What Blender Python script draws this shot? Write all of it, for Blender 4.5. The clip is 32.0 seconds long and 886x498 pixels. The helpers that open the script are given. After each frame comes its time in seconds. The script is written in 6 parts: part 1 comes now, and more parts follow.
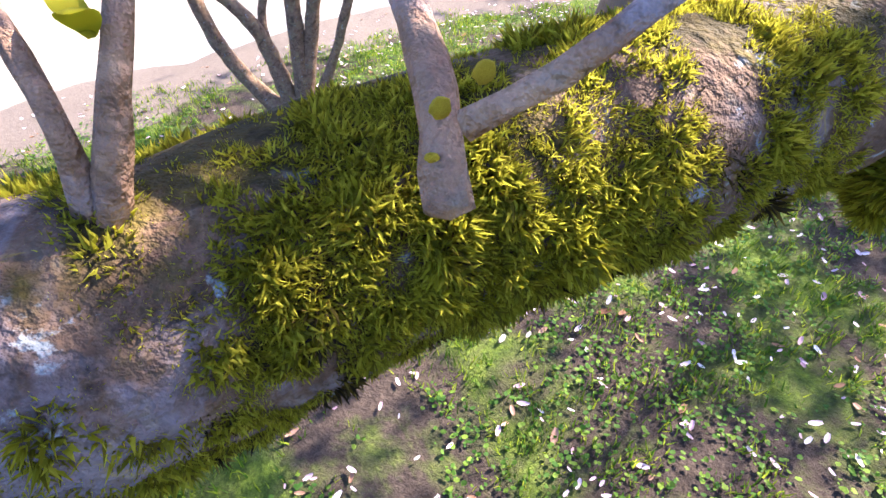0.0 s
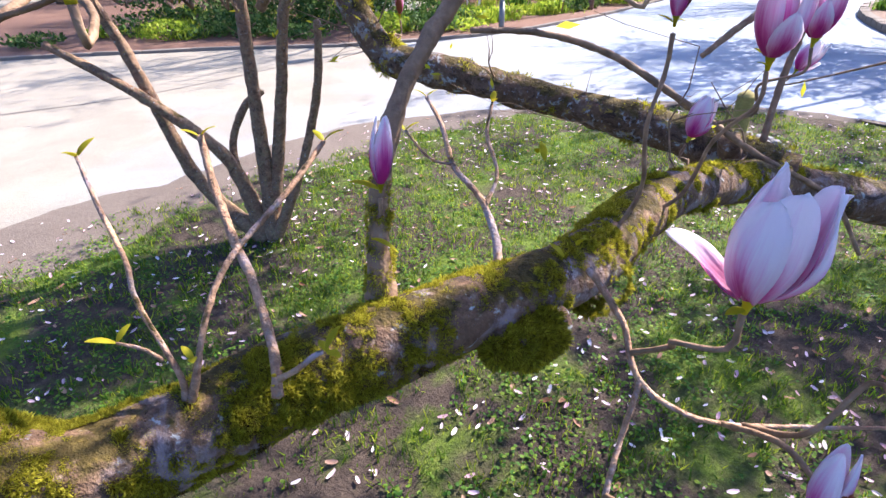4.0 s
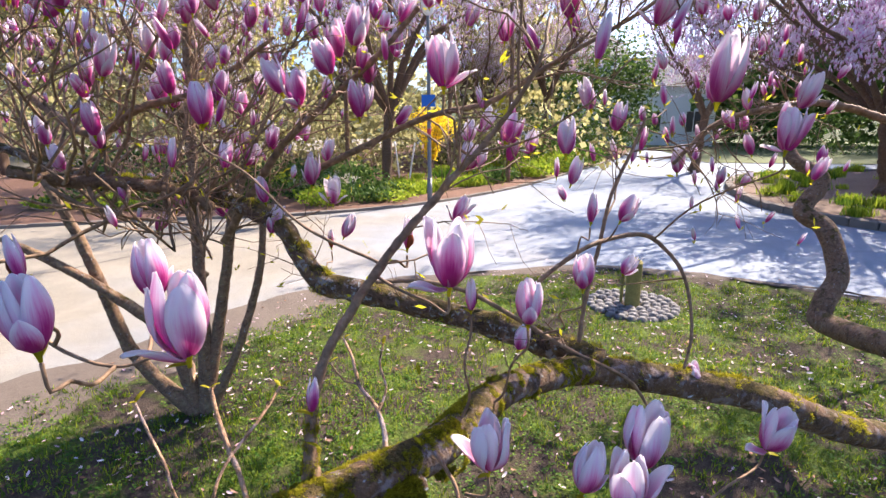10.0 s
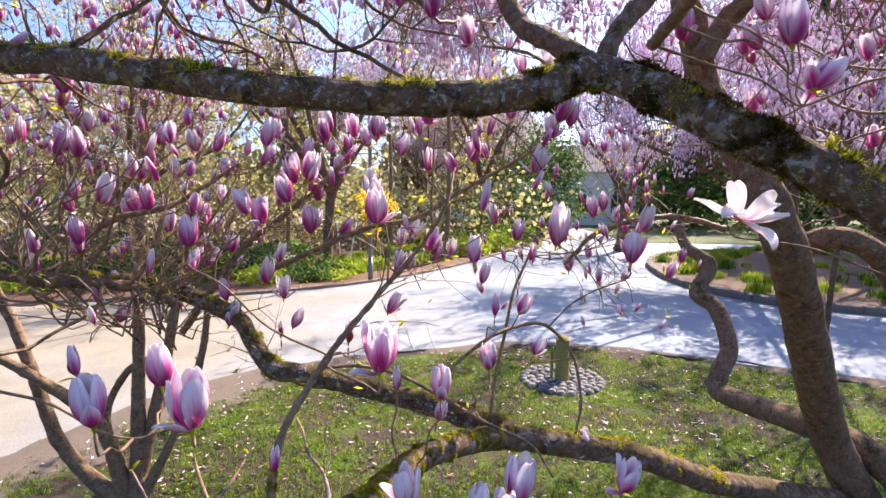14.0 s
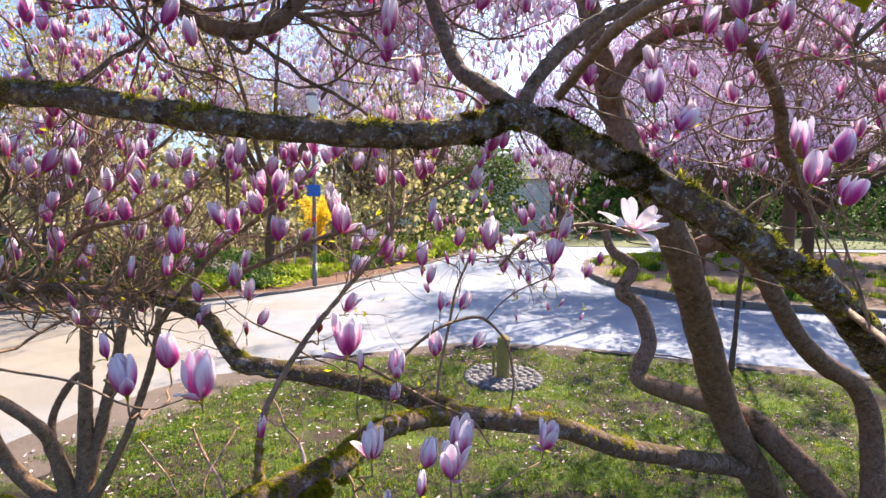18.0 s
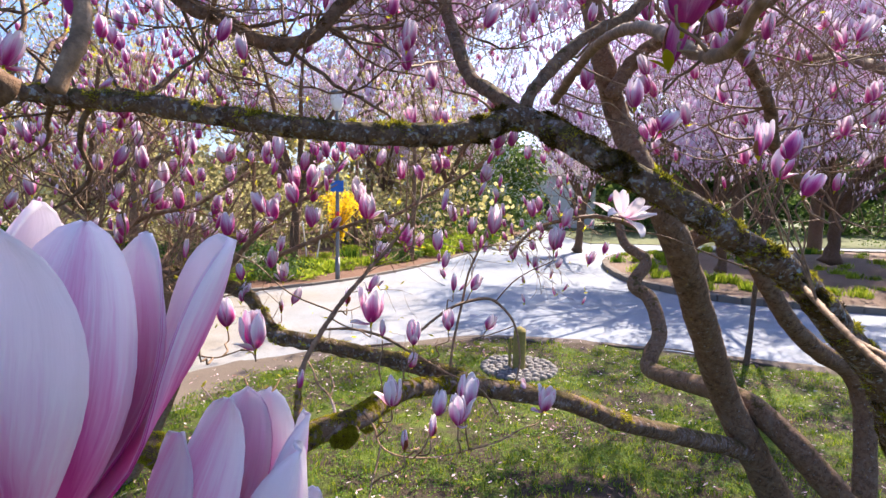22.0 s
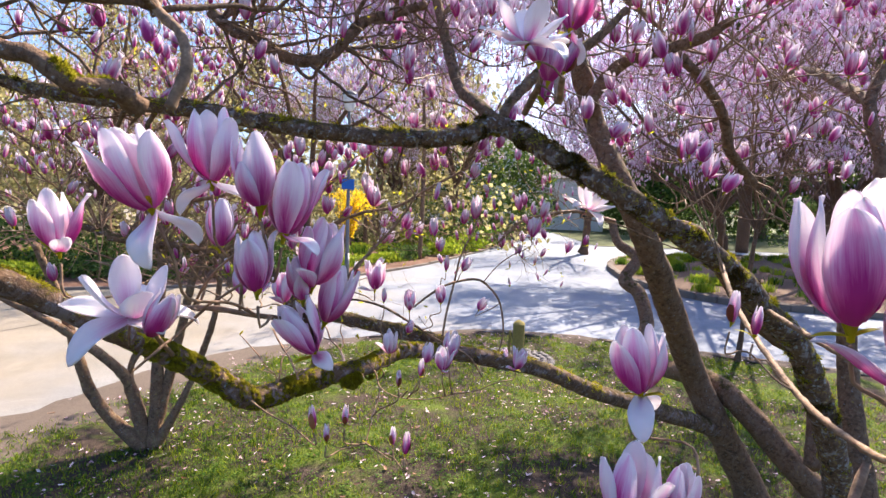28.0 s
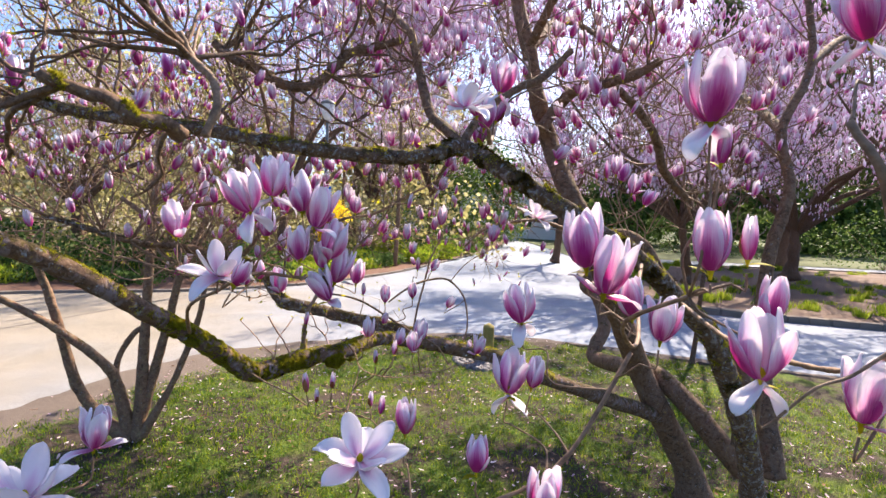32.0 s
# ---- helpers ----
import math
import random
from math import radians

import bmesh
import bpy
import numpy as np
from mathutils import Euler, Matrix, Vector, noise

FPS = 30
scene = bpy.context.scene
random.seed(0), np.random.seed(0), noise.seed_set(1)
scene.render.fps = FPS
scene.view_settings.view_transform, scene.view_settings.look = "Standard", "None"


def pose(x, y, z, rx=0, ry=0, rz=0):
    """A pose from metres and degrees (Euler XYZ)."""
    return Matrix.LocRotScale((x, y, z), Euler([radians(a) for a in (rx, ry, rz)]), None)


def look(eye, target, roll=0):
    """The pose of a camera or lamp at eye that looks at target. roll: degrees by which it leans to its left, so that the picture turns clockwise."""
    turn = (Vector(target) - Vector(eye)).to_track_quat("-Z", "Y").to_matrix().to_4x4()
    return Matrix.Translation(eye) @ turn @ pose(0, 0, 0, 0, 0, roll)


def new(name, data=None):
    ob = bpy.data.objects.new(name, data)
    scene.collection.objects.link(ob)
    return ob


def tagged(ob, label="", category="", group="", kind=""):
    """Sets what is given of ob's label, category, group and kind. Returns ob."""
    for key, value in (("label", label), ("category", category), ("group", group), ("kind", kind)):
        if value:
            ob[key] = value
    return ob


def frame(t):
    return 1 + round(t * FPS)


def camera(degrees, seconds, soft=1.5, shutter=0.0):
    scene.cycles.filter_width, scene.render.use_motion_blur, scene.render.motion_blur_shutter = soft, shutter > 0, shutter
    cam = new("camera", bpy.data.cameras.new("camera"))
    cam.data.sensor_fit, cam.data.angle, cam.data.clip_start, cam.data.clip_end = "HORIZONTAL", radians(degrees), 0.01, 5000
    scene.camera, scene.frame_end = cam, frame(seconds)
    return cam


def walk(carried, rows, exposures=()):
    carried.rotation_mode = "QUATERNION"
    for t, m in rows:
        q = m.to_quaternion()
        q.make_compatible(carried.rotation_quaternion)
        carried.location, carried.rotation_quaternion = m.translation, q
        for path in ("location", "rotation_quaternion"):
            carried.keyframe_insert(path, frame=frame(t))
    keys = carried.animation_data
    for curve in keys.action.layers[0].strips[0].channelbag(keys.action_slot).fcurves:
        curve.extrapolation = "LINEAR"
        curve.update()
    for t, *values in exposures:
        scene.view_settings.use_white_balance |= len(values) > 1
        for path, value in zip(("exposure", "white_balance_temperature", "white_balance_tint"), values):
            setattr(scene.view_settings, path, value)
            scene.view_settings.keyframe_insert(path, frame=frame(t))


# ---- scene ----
cam = camera(80.7, 32.0, soft=1.5)
PATH = [
    (0, (0.036, 0.01, 1.539), (-0.427, 1.459, 0.24), -0.5),
    (0.5, (0.046, -0.003, 1.559), (-0.408, 1.477, 0.293), -0.8),
    (1, (0.06, -0.013, 1.577), (-0.387, 1.492, 0.338), -0.8),
    (1.5, (0.076, -0.028, 1.604), (-0.365, 1.511, 0.404), -1.0),
    (2, (0.095, -0.044, 1.628), (-0.342, 1.525, 0.467), -1.2),
    (2.5, (0.12, -0.069, 1.66), (-0.313, 1.533, 0.544), -1.2),
    (3, (0.141, -0.092, 1.687), (-0.287, 1.534, 0.604), -1.3),
    (3.5, (0.163, -0.117, 1.717), (-0.257, 1.533, 0.667), -1.3),
    (5.5, (0.207, -0.195, 1.807), (-0.175, 1.546, 0.899), -0.9),
    (6, (0.213, -0.219, 1.83), (-0.15, 1.548, 0.967), -0.8),
    (6.5, (0.22, -0.237, 1.846), (-0.132, 1.551, 1.023), -0.6),
    (7, (0.227, -0.264, 1.868), (-0.109, 1.548, 1.092), -0.5),
    (7.5, (0.235, -0.282, 1.882), (-0.089, 1.55, 1.147), -0.6),
    (8, (0.244, -0.31, 1.907), (-0.06, 1.543, 1.22), -0.3),
    (8.5, (0.256, -0.334, 1.925), (-0.033, 1.538, 1.283), -0.4),
    (9, (0.272, -0.364, 1.949), (0.002, 1.527, 1.354), -0.4),
    (9.5, (0.285, -0.387, 1.964), (0.037, 1.521, 1.418), -0.3),
    (10, (0.302, -0.419, 1.98), (0.086, 1.509, 1.495), -0.2),
    (10.5, (0.313, -0.45, 2.0), (0.127, 1.492, 1.557), 0.0),
    (11, (0.32, -0.483, 2.018), (0.171, 1.471, 1.619), 0.3),
    (11.5, (0.33, -0.527, 2.039), (0.215, 1.438, 1.684), 0.6),
    (12, (0.338, -0.558, 2.053), (0.249, 1.415, 1.736), 0.7),
    (12.5, (0.345, -0.6, 2.065), (0.286, 1.379, 1.783), 0.7),
    (13, (0.35, -0.629, 2.071), (0.311, 1.354, 1.818), 0.7),
    (13.5, (0.35, -0.665, 2.08), (0.334, 1.323, 1.86), 0.7),
    (14, (0.352, -0.703, 2.089), (0.355, 1.287, 1.891), 0.6),
    (14.5, (0.359, -0.755, 2.102), (0.385, 1.236, 1.914), 0.6),
    (16.5, (0.336, -0.875, 2.108), (0.5, 1.11, 1.933), 0.9),
    (17, (0.333, -0.902, 2.107), (0.526, 1.081, 1.935), 0.9),
    (17.5, (0.331, -0.929, 2.109), (0.541, 1.052, 1.938), 0.8),
    (18, (0.323, -0.95, 2.11), (0.541, 1.031, 1.936), 0.7),
    (18.5, (0.314, -0.966, 2.106), (0.538, 1.013, 1.931), 0.6),
    (19, (0.309, -0.99, 2.1), (0.535, 0.99, 1.926), 0.7),
    (19.5, (0.303, -1.021, 2.097), (0.53, 0.959, 1.924), 0.5),
    (20, (0.303, -1.058, 2.096), (0.526, 0.922, 1.918), 0.6),
    (20.5, (0.308, -1.082, 2.094), (0.524, 0.898, 1.918), 0.6),
    (21, (0.314, -1.121, 2.097), (0.509, 0.861, 1.916), 0.6),
    (21.5, (0.321, -1.142, 2.093), (0.492, 0.843, 1.912), 0.8),
    (22, (0.329, -1.165, 2.092), (0.467, 0.821, 1.904), 1.0),
    (22.5, (0.33, -1.193, 2.091), (0.44, 0.795, 1.898), 1.4),
    (23, (0.336, -1.21, 2.088), (0.433, 0.778, 1.893), 1.5),
    (23.5, (0.34, -1.238, 2.083), (0.431, 0.75, 1.886), 1.6),
    (24, (0.35, -1.258, 2.083), (0.439, 0.73, 1.883), 1.6),
    (24.5, (0.354, -1.28, 2.074), (0.442, 0.708, 1.875), 1.8),
    (25, (0.354, -1.302, 2.075), (0.443, 0.686, 1.878), 1.8),
    (25.5, (0.362, -1.34, 2.075), (0.452, 0.648, 1.88), 1.7),
    (27.5, (0.374, -1.482, 2.061), (0.475, 0.506, 1.87), 1.9),
    (28, (0.37, -1.516, 2.06), (0.473, 0.473, 1.874), 2.0),
    (28.5, (0.371, -1.549, 2.061), (0.479, 0.44, 1.881), 2.1),
    (29, (0.377, -1.594, 2.06), (0.494, 0.394, 1.882), 2.3),
    (29.5, (0.381, -1.627, 2.059), (0.507, 0.361, 1.882), 2.4),
    (30, (0.382, -1.669, 2.059), (0.52, 0.319, 1.888), 2.7),
    (30.5, (0.383, -1.719, 2.058), (0.532, 0.269, 1.894), 2.7),
    (31, (0.382, -1.782, 2.059), (0.544, 0.205, 1.902), 2.9),
    (31.5, (0.379, -1.813, 2.059), (0.554, 0.173, 1.9), 2.8),
    (32, (0.372, -1.856, 2.062), (0.567, 0.129, 1.912), 2.8),
]
walk(cam, [(t, look(eye, target, roll)) for t, eye, target, roll in PATH], exposures=[(0.0, 2.6, 5200, 20), (2.0, 2.18, 5100, 18), (4.0, 1.95, 5100, 18), (8.0, 1.74, 5450, 17), (13.0, 1.68, 5700, 17), (25.0, 1.64, 5800, 17), (32.0, 1.58, 5850, 17)])

# ---- light ----
SUN_DIR = Vector((0.46, 0.56, 0.69)).normalized()          # towards the sun: ahead and to the right
SUN_STRENGTH, SKY_STRENGTH = 5.4, 0.09
world = bpy.data.worlds.new("world")
scene.world = world
world.use_nodes = True
wn = world.node_tree.nodes
sky = wn.new("ShaderNodeTexSky")
sky.sky_type, sky.sun_disc = "NISHITA", False
sky.sun_elevation = math.asin(SUN_DIR.z)
sky.sun_rotation = math.atan2(SUN_DIR.x, SUN_DIR.y)
sky.air_density, sky.dust_density, sky.ozone_density = 1.0, 2.6, 5.0
wn["Background"].inputs["Strength"].default_value = SKY_STRENGTH
world.node_tree.links.new(sky.outputs[0], wn["Background"].inputs["Color"])
sun = new("sun", bpy.data.lights.new("sun", "SUN"))
sun.data.energy, sun.data.angle, sun.data.color = SUN_STRENGTH, radians(0.55), (1.0, 0.80, 0.55)
sun.matrix_world = look((0, 0, 20), Vector((0, 0, 20)) - SUN_DIR)


# ---- materials ----
def material(name, rough=0.7, metal=0.0, spec=0.4):
    m = bpy.data.materials.new(name)
    m.use_nodes = True
    b = m.node_tree.nodes["Principled BSDF"]
    b.inputs["Roughness"].default_value = rough
    b.inputs["Metallic"].default_value = metal
    b.inputs["Specular IOR Level"].default_value = spec
    return m, m.node_tree.nodes, m.node_tree.links, b


def coords(n, which="Object"):
    return n.new("ShaderNodeTexCoord").outputs[which]


def noise_tex(n, l, vec, scale, detail=4.0, rough=0.55, dist=0.0):
    t = n.new("ShaderNodeTexNoise")
    t.inputs["Scale"].default_value, t.inputs["Detail"].default_value = scale, detail
    t.inputs["Roughness"].default_value, t.inputs["Distortion"].default_value = rough, dist
    l.new(vec, t.inputs["Vector"])
    return t.outputs["Fac"]


def ramp(n, l, fac, stops, smooth=False):
    r = n.new("ShaderNodeValToRGB")
    e = r.color_ramp.elements
    while len(e) < len(stops):
        e.new(0.5)
    for k, (p, c) in enumerate(stops):
        e[k].position = p
        e[k].color = (*c, 1.0) if len(c) == 3 else c
    if smooth:
        r.color_ramp.interpolation = "EASE"
    l.new(fac, r.inputs["Fac"])
    return r.outputs["Color"]


def mix(n, l, fac, a, b, mode="MIX"):
    m = n.new("ShaderNodeMix")
    m.data_type, m.blend_type = "RGBA", mode
    for sock, v in ((m.inputs["Factor"], fac), (m.inputs["A"], a), (m.inputs["B"], b)):
        if isinstance(v, (int, float)):
            sock.default_value = v
        elif isinstance(v, tuple):
            sock.default_value = (*v, 1.0)
        else:
            l.new(v, sock)
    return m.outputs["Result"]


def maths(n, l, op, a, b=0.0, clamp=False):
    m = n.new("ShaderNodeMath")
    m.operation, m.use_clamp = op, clamp
    for sock, v in ((m.inputs[0], a), (m.inputs[1], b)):
        if isinstance(v, (int, float)):
            sock.default_value = v
        else:
            l.new(v, sock)
    return m.outputs[0]


def bump(n, l, b, height, dist, strength=1.0):
    u = n.new("ShaderNodeBump")
    u.inputs["Distance"].default_value, u.inputs["Strength"].default_value = dist, strength
    l.new(height, u.inputs["Height"])
    l.new(u.outputs[0], b.inputs["Normal"])


def random_fac(n, island=False):
    if island:
        return n.new("ShaderNodeNewGeometry").outputs["Random Per Island"]
    return n.new("ShaderNodeObjectInfo").outputs["Random"]


def bark_material(name, moss, lichen, grey=0.5, tint=(0.20, 0.155, 0.145), gain=1.0):
    """Smooth magnolia bark with lichen crusts and a film of moss on the upper side."""
    m, n, l, b = material(name, 0.85, spec=0.25)
    p = coords(n)
    base = ramp(n, l, noise_tex(n, l, p, 48, 7, 0.72, 0.5),
                [(0.28, (0.036 * gain, 0.021 * gain, 0.013 * gain)), (0.5, (0.118 * gain, 0.072 * gain, 0.044 * gain)), (0.75, (0.205 * gain, 0.135 * gain, 0.084 * gain))])
    pale = ramp(n, l, noise_tex(n, l, p, 20, 5, 0.65, 0.8), [(0.52, (0, 0, 0)), (0.62, (1, 1, 1))])
    base = mix(n, l, maths(n, l, "MULTIPLY", pale, grey), base, tint)
    speck = ramp(n, l, noise_tex(n, l, p, 130, 2, 0.5), [(0.62, (0, 0, 0)), (0.7, (1, 1, 1))])
    base = mix(n, l, maths(n, l, "MULTIPLY", speck, 0.55), base, (0.26, 0.21, 0.15))
    dark = ramp(n, l, noise_tex(n, l, p, 17, 7, 0.75, 1.2), [(0.55, (0, 0, 0)), (0.61, (1, 1, 1))])
    base = mix(n, l, maths(n, l, "MULTIPLY", dark, min(1.0, .35 + 1.2 * moss)), base, (0.022, 0.015, 0.012))
    crust = ramp(n, l, noise_tex(n, l, p, 24, 7, 0.72, 0.3), [(0.73 - 0.2 * lichen, (0, 0, 0)), (0.76 - 0.2 * lichen, (1, 1, 1))])
    base = mix(n, l, maths(n, l, "MULTIPLY", crust, 0.75), base, (0.30, 0.285, 0.30))
    lich = ramp(n, l, noise_tex(n, l, p, 62, 6, 0.7, 0.4), [(0.66 - 0.12 * lichen, (0, 0, 0)), (0.70 - 0.1 * lichen, (1, 1, 1))])
    base = mix(n, l, maths(n, l, "MULTIPLY", lich, 0.8), base, (0.36, 0.40, 0.41))
    gold = ramp(n, l, noise_tex(n, l, p, 48, 6, 0.7, 0.5), [(0.67 - 0.1 * lichen, (0, 0, 0)), (0.72 - 0.1 * lichen, (1, 1, 1))])
    base = mix(n, l, maths(n, l, "MULTIPLY", gold, 0.7), base, (0.40, 0.29, 0.03))
    sep = n.new("ShaderNodeSeparateXYZ")
    l.new(n.new("ShaderNodeNewGeometry").outputs["Normal"], sep.inputs[0])
    up = maths(n, l, "ADD", maths(n, l, "MULTIPLY", sep.outputs[2], 0.22), noise_tex(n, l, p, 14, 6, 0.72, 0.5))
    mossy = ramp(n, l, up, [(0.72 - 0.28 * moss, (0, 0, 0)), (0.80 - 0.28 * moss, (1, 1, 1))])
    green = ramp(n, l, noise_tex(n, l, p, 90, 4, 0.7), [(0.3, (0.022, 0.017, 0.006)), (0.55, (0.075, 0.054, 0.012)), (0.8, (0.19, 0.14, 0.025))])
    base = mix(n, l, mossy, base, green)
    l.new(base, b.inputs["Base Color"])
    h = maths(n, l, "ADD", noise_tex(n, l, p, 45, 6, 0.7), maths(n, l, "MULTIPLY", noise_tex(n, l, p, 190, 3, 0.6), 0.5))
    bump(n, l, b, h, 0.008, 0.9)
    return m


BARK = bark_material("bark", 0.16, 0.35, 0.4, (0.24, 0.185, 0.14), gain=1.45)
BARK_STEM = bark_material("stem_bark", 0.14, 0.42, 0.4, (0.30, 0.245, 0.12), gain=1.8)
BARK_MOSSY = bark_material("mossy_bark", 0.42, 0.8, 0.3, gain=1.1)
BARK_PALE = bark_material("pale_mossy_bark", 0.32, 0.5, 0.6, (0.29, 0.25, 0.27), 1.2)
BARK_FAR = bark_material("plain_bark", 0.2, 0.2, 0.3)


def twig_material(name, k):
    m, n, l, b = material(name, 0.7, spec=0.35)
    p = coords(n)
    c = ramp(n, l, noise_tex(n, l, p, 60, 4), [(0.3, (0.05 * k, 0.032 * k, 0.019 * k)), (0.6, (0.118 * k, 0.076 * k, 0.045 * k)), (0.8, (0.20 * k, 0.142 * k, 0.088 * k))])
    l.new(c, b.inputs["Base Color"])
    bump(n, l, b, noise_tex(n, l, p, 300, 3), 0.002, 0.7)
    return m


TWIG = twig_material("twig", 2.3)
TWIG_FAR = twig_material("far_twig", 1.7)
PALE_TWIG = bark_material("pale_twig", 0.0, 0.1, 0.8, (0.40, 0.33, 0.33), 3.0)


def translucent_mix(n, l, b, colour, amount):
    t = n.new("ShaderNodeBsdfTranslucent")
    l.new(colour, t.inputs["Color"])
    s = n.new("ShaderNodeMixShader")
    s.inputs[0].default_value = amount
    l.new(b.outputs[0], s.inputs[1])
    l.new(t.outputs[0], s.inputs[2])
    l.new(s.outputs[0], n["Material Output"].inputs["Surface"])


def petal_material(name, pale=0.0, island=False, glow=0.42, shade_tint=0.0):
    """Tepals: magenta at the foot, paling to white at the tip, with darker veins; paler inside (u above 1.5)."""
    m, n, l, b = material(name, 0.42, spec=0.35)
    uv = coords(n, "UV")
    s = n.new("ShaderNodeSeparateXYZ")
    l.new(uv, s.inputs[0])
    u, v = s.outputs[0], s.outputs[1]
    uu = maths(n, l, "FRACT", u)
    inside = maths(n, l, "GREATER_THAN", u, 1.5)
    mid = maths(n, l, "ABSOLUTE", maths(n, l, "SUBTRACT", uu, 0.5))
    veinmap = n.new("ShaderNodeMapping")
    veinmap.inputs["Scale"].default_value = (9.0, 1.1, 1.0)
    l.new(uv, veinmap.inputs["Vector"])
    vein = noise_tex(n, l, veinmap.outputs[0], 2.2, 3, 0.6, 0.3)
    rnd = random_fac(n, island)
    k = maths(n, l, "ADD", v, maths(n, l, "MULTIPLY", maths(n, l, "SUBTRACT", vein, 0.5), 0.62))
    k = maths(n, l, "ADD", k, maths(n, l, "MULTIPLY", maths(n, l, "SUBTRACT", mid, 0.15), 1.05))
    k = maths(n, l, "ADD", k, maths(n, l, "MULTIPLY", maths(n, l, "SUBTRACT", rnd, 0.62), 0.40))
    k = maths(n, l, "ADD", k, pale)
    out = ramp(n, l, k, [(0.05, (0.56, 0.045, 0.32)), (0.26, (0.70, 0.18, 0.49)), (0.46, (0.82, 0.47, 0.70)),
                         (0.66, (0.88, 0.74, 0.86)), (0.86, (0.92, 0.87, 0.92))])
    inn = ramp(n, l, k, [(0.0, (0.70, 0.30, 0.52)), (0.35, (0.88, 0.74, 0.84)), (0.7, (0.92, 0.90, 0.92))])
    # mixes the blue-lilac of skylit shade into the tepal colour itself
    c = mix(n, l, shade_tint, mix(n, l, inside, out, inn), (0.60, 0.54, 0.76))
    l.new(c, b.inputs["Base Color"])
    b.inputs["Subsurface Weight"].default_value = 0.0
    bump(n, l, b, vein, 0.0012, 0.5)
    translucent_mix(n, l, b, c, glow)
    return m


PETAL = petal_material("tepal", -0.09, glow=0.52)
PETAL_OPEN = petal_material("open_tepal", 0.34)
# blossom clouds carry a painted-in tint of bluish shade
PETAL_FAR = petal_material("shade_tinted_tepal", 0.30, island=True, glow=0.47, shade_tint=0.32)


def leafy(name, dark, mid_c, light, rough=0.5, trans=0.35, island=True):
    m, n, l, b = material(name, rough, spec=0.15)
    c = ramp(n, l, random_fac(n, island), [(0.0, dark), (0.5, mid_c), (1.0, light)])
    blot = noise_tex(n, l, coords(n), 30, 3)
    c = mix(n, l, maths(n, l, "MULTIPLY", blot, 0.35), c, dark)
    l.new(c, b.inputs["Base Color"])
    translucent_mix(n, l, b, c, trans)
    return m


YOUNG_LEAF = leafy("young_leaf", (0.40, 0.38, 0.012), (0.56, 0.54, 0.02), (0.68, 0.62, 0.04), trans=0.65, island=False)
BUD_SCALE = leafy("bud_scale", (0.16, 0.035, 0.02), (0.26, 0.075, 0.03), (0.36, 0.16, 0.07), trans=0.15, island=False)
GRASS = leafy("grass", (0.03, 0.085, 0.006), (0.135, 0.225, 0.013), (0.46, 0.52, 0.03), 0.7, 0.57)
CLOVER = leafy("clover", (0.035, 0.095, 0.012), (0.095, 0.19, 0.02), (0.24, 0.34, 0.035), 0.6, 0.45)
MOSS = leafy("moss_strand", (0.17, 0.15, 0.02), (0.46, 0.45, 0.022), (0.72, 0.68, 0.06), 0.8, 0.64)
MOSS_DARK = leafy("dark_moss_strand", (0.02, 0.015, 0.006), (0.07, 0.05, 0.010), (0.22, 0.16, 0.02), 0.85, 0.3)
SHRUB = leafy("shrub_leaf", (0.025, 0.055, 0.012), (0.075, 0.14, 0.028), (0.19, 0.26, 0.06), 0.6, 0.36)
LIME = leafy("lime_leaf", (0.16, 0.25, 0.015), (0.32, 0.42, 0.025), (0.52, 0.56, 0.05), 0.55, 0.45)
OLIVE = leafy("olive_leaf", (0.20, 0.19, 0.07), (0.37, 0.35, 0.15), (0.58, 0.54, 0.28), 0.6, 0.6)
YELLOW = leafy("forsythia_bloom", (0.80, 0.58, 0.01), (0.90, 0.70, 0.015), (0.93, 0.78, 0.03), 0.5, 0.6)
FALLEN = leafy("fallen_petal", (0.50, 0.30, 0.34), (0.74, 0.60, 0.66), (0.84, 0.80, 0.80), 0.6, 0.25)
DEAD_LEAF = leafy("dead_leaf", (0.16, 0.07, 0.03), (0.34, 0.19, 0.12), (0.45, 0.30, 0.22), 0.7, 0.15)
WHITE_BLOOM = leafy("white_bloom", (0.55, 0.50, 0.44), (0.72, 0.68, 0.60), (0.82, 0.80, 0.74), 0.6, 0.35)


def ground_material():
    """Bare damp soil between moss and low grass."""
    m, n, l, b = material("lawn_soil", 0.9, spec=0.2)
    p = coords(n)
    soil = ramp(n, l, noise_tex(n, l, p, 25, 6, 0.7), [(0.3, (0.028, 0.020, 0.016)), (0.6, (0.070, 0.051, 0.038)), (0.8, (0.14, 0.108, 0.082))])
    moss = ramp(n, l, noise_tex(n, l, p, 40, 5, 0.7), [(0.3, (0.028, 0.050, 0.006)), (0.6, (0.11, 0.155, 0.012)), (0.8, (0.25, 0.27, 0.022))])
    f = ramp(n, l, noise_tex(n, l, p, 1.6, 6, 0.65, 0.4), [(0.47, (0, 0, 0)), (0.60, (1, 1, 1))])
    l.new(mix(n, l, f, soil, moss), b.inputs["Base Color"])
    bump(n, l, b, noise_tex(n, l, p, 60, 6, 0.7), 0.03, 0.8)
    return m


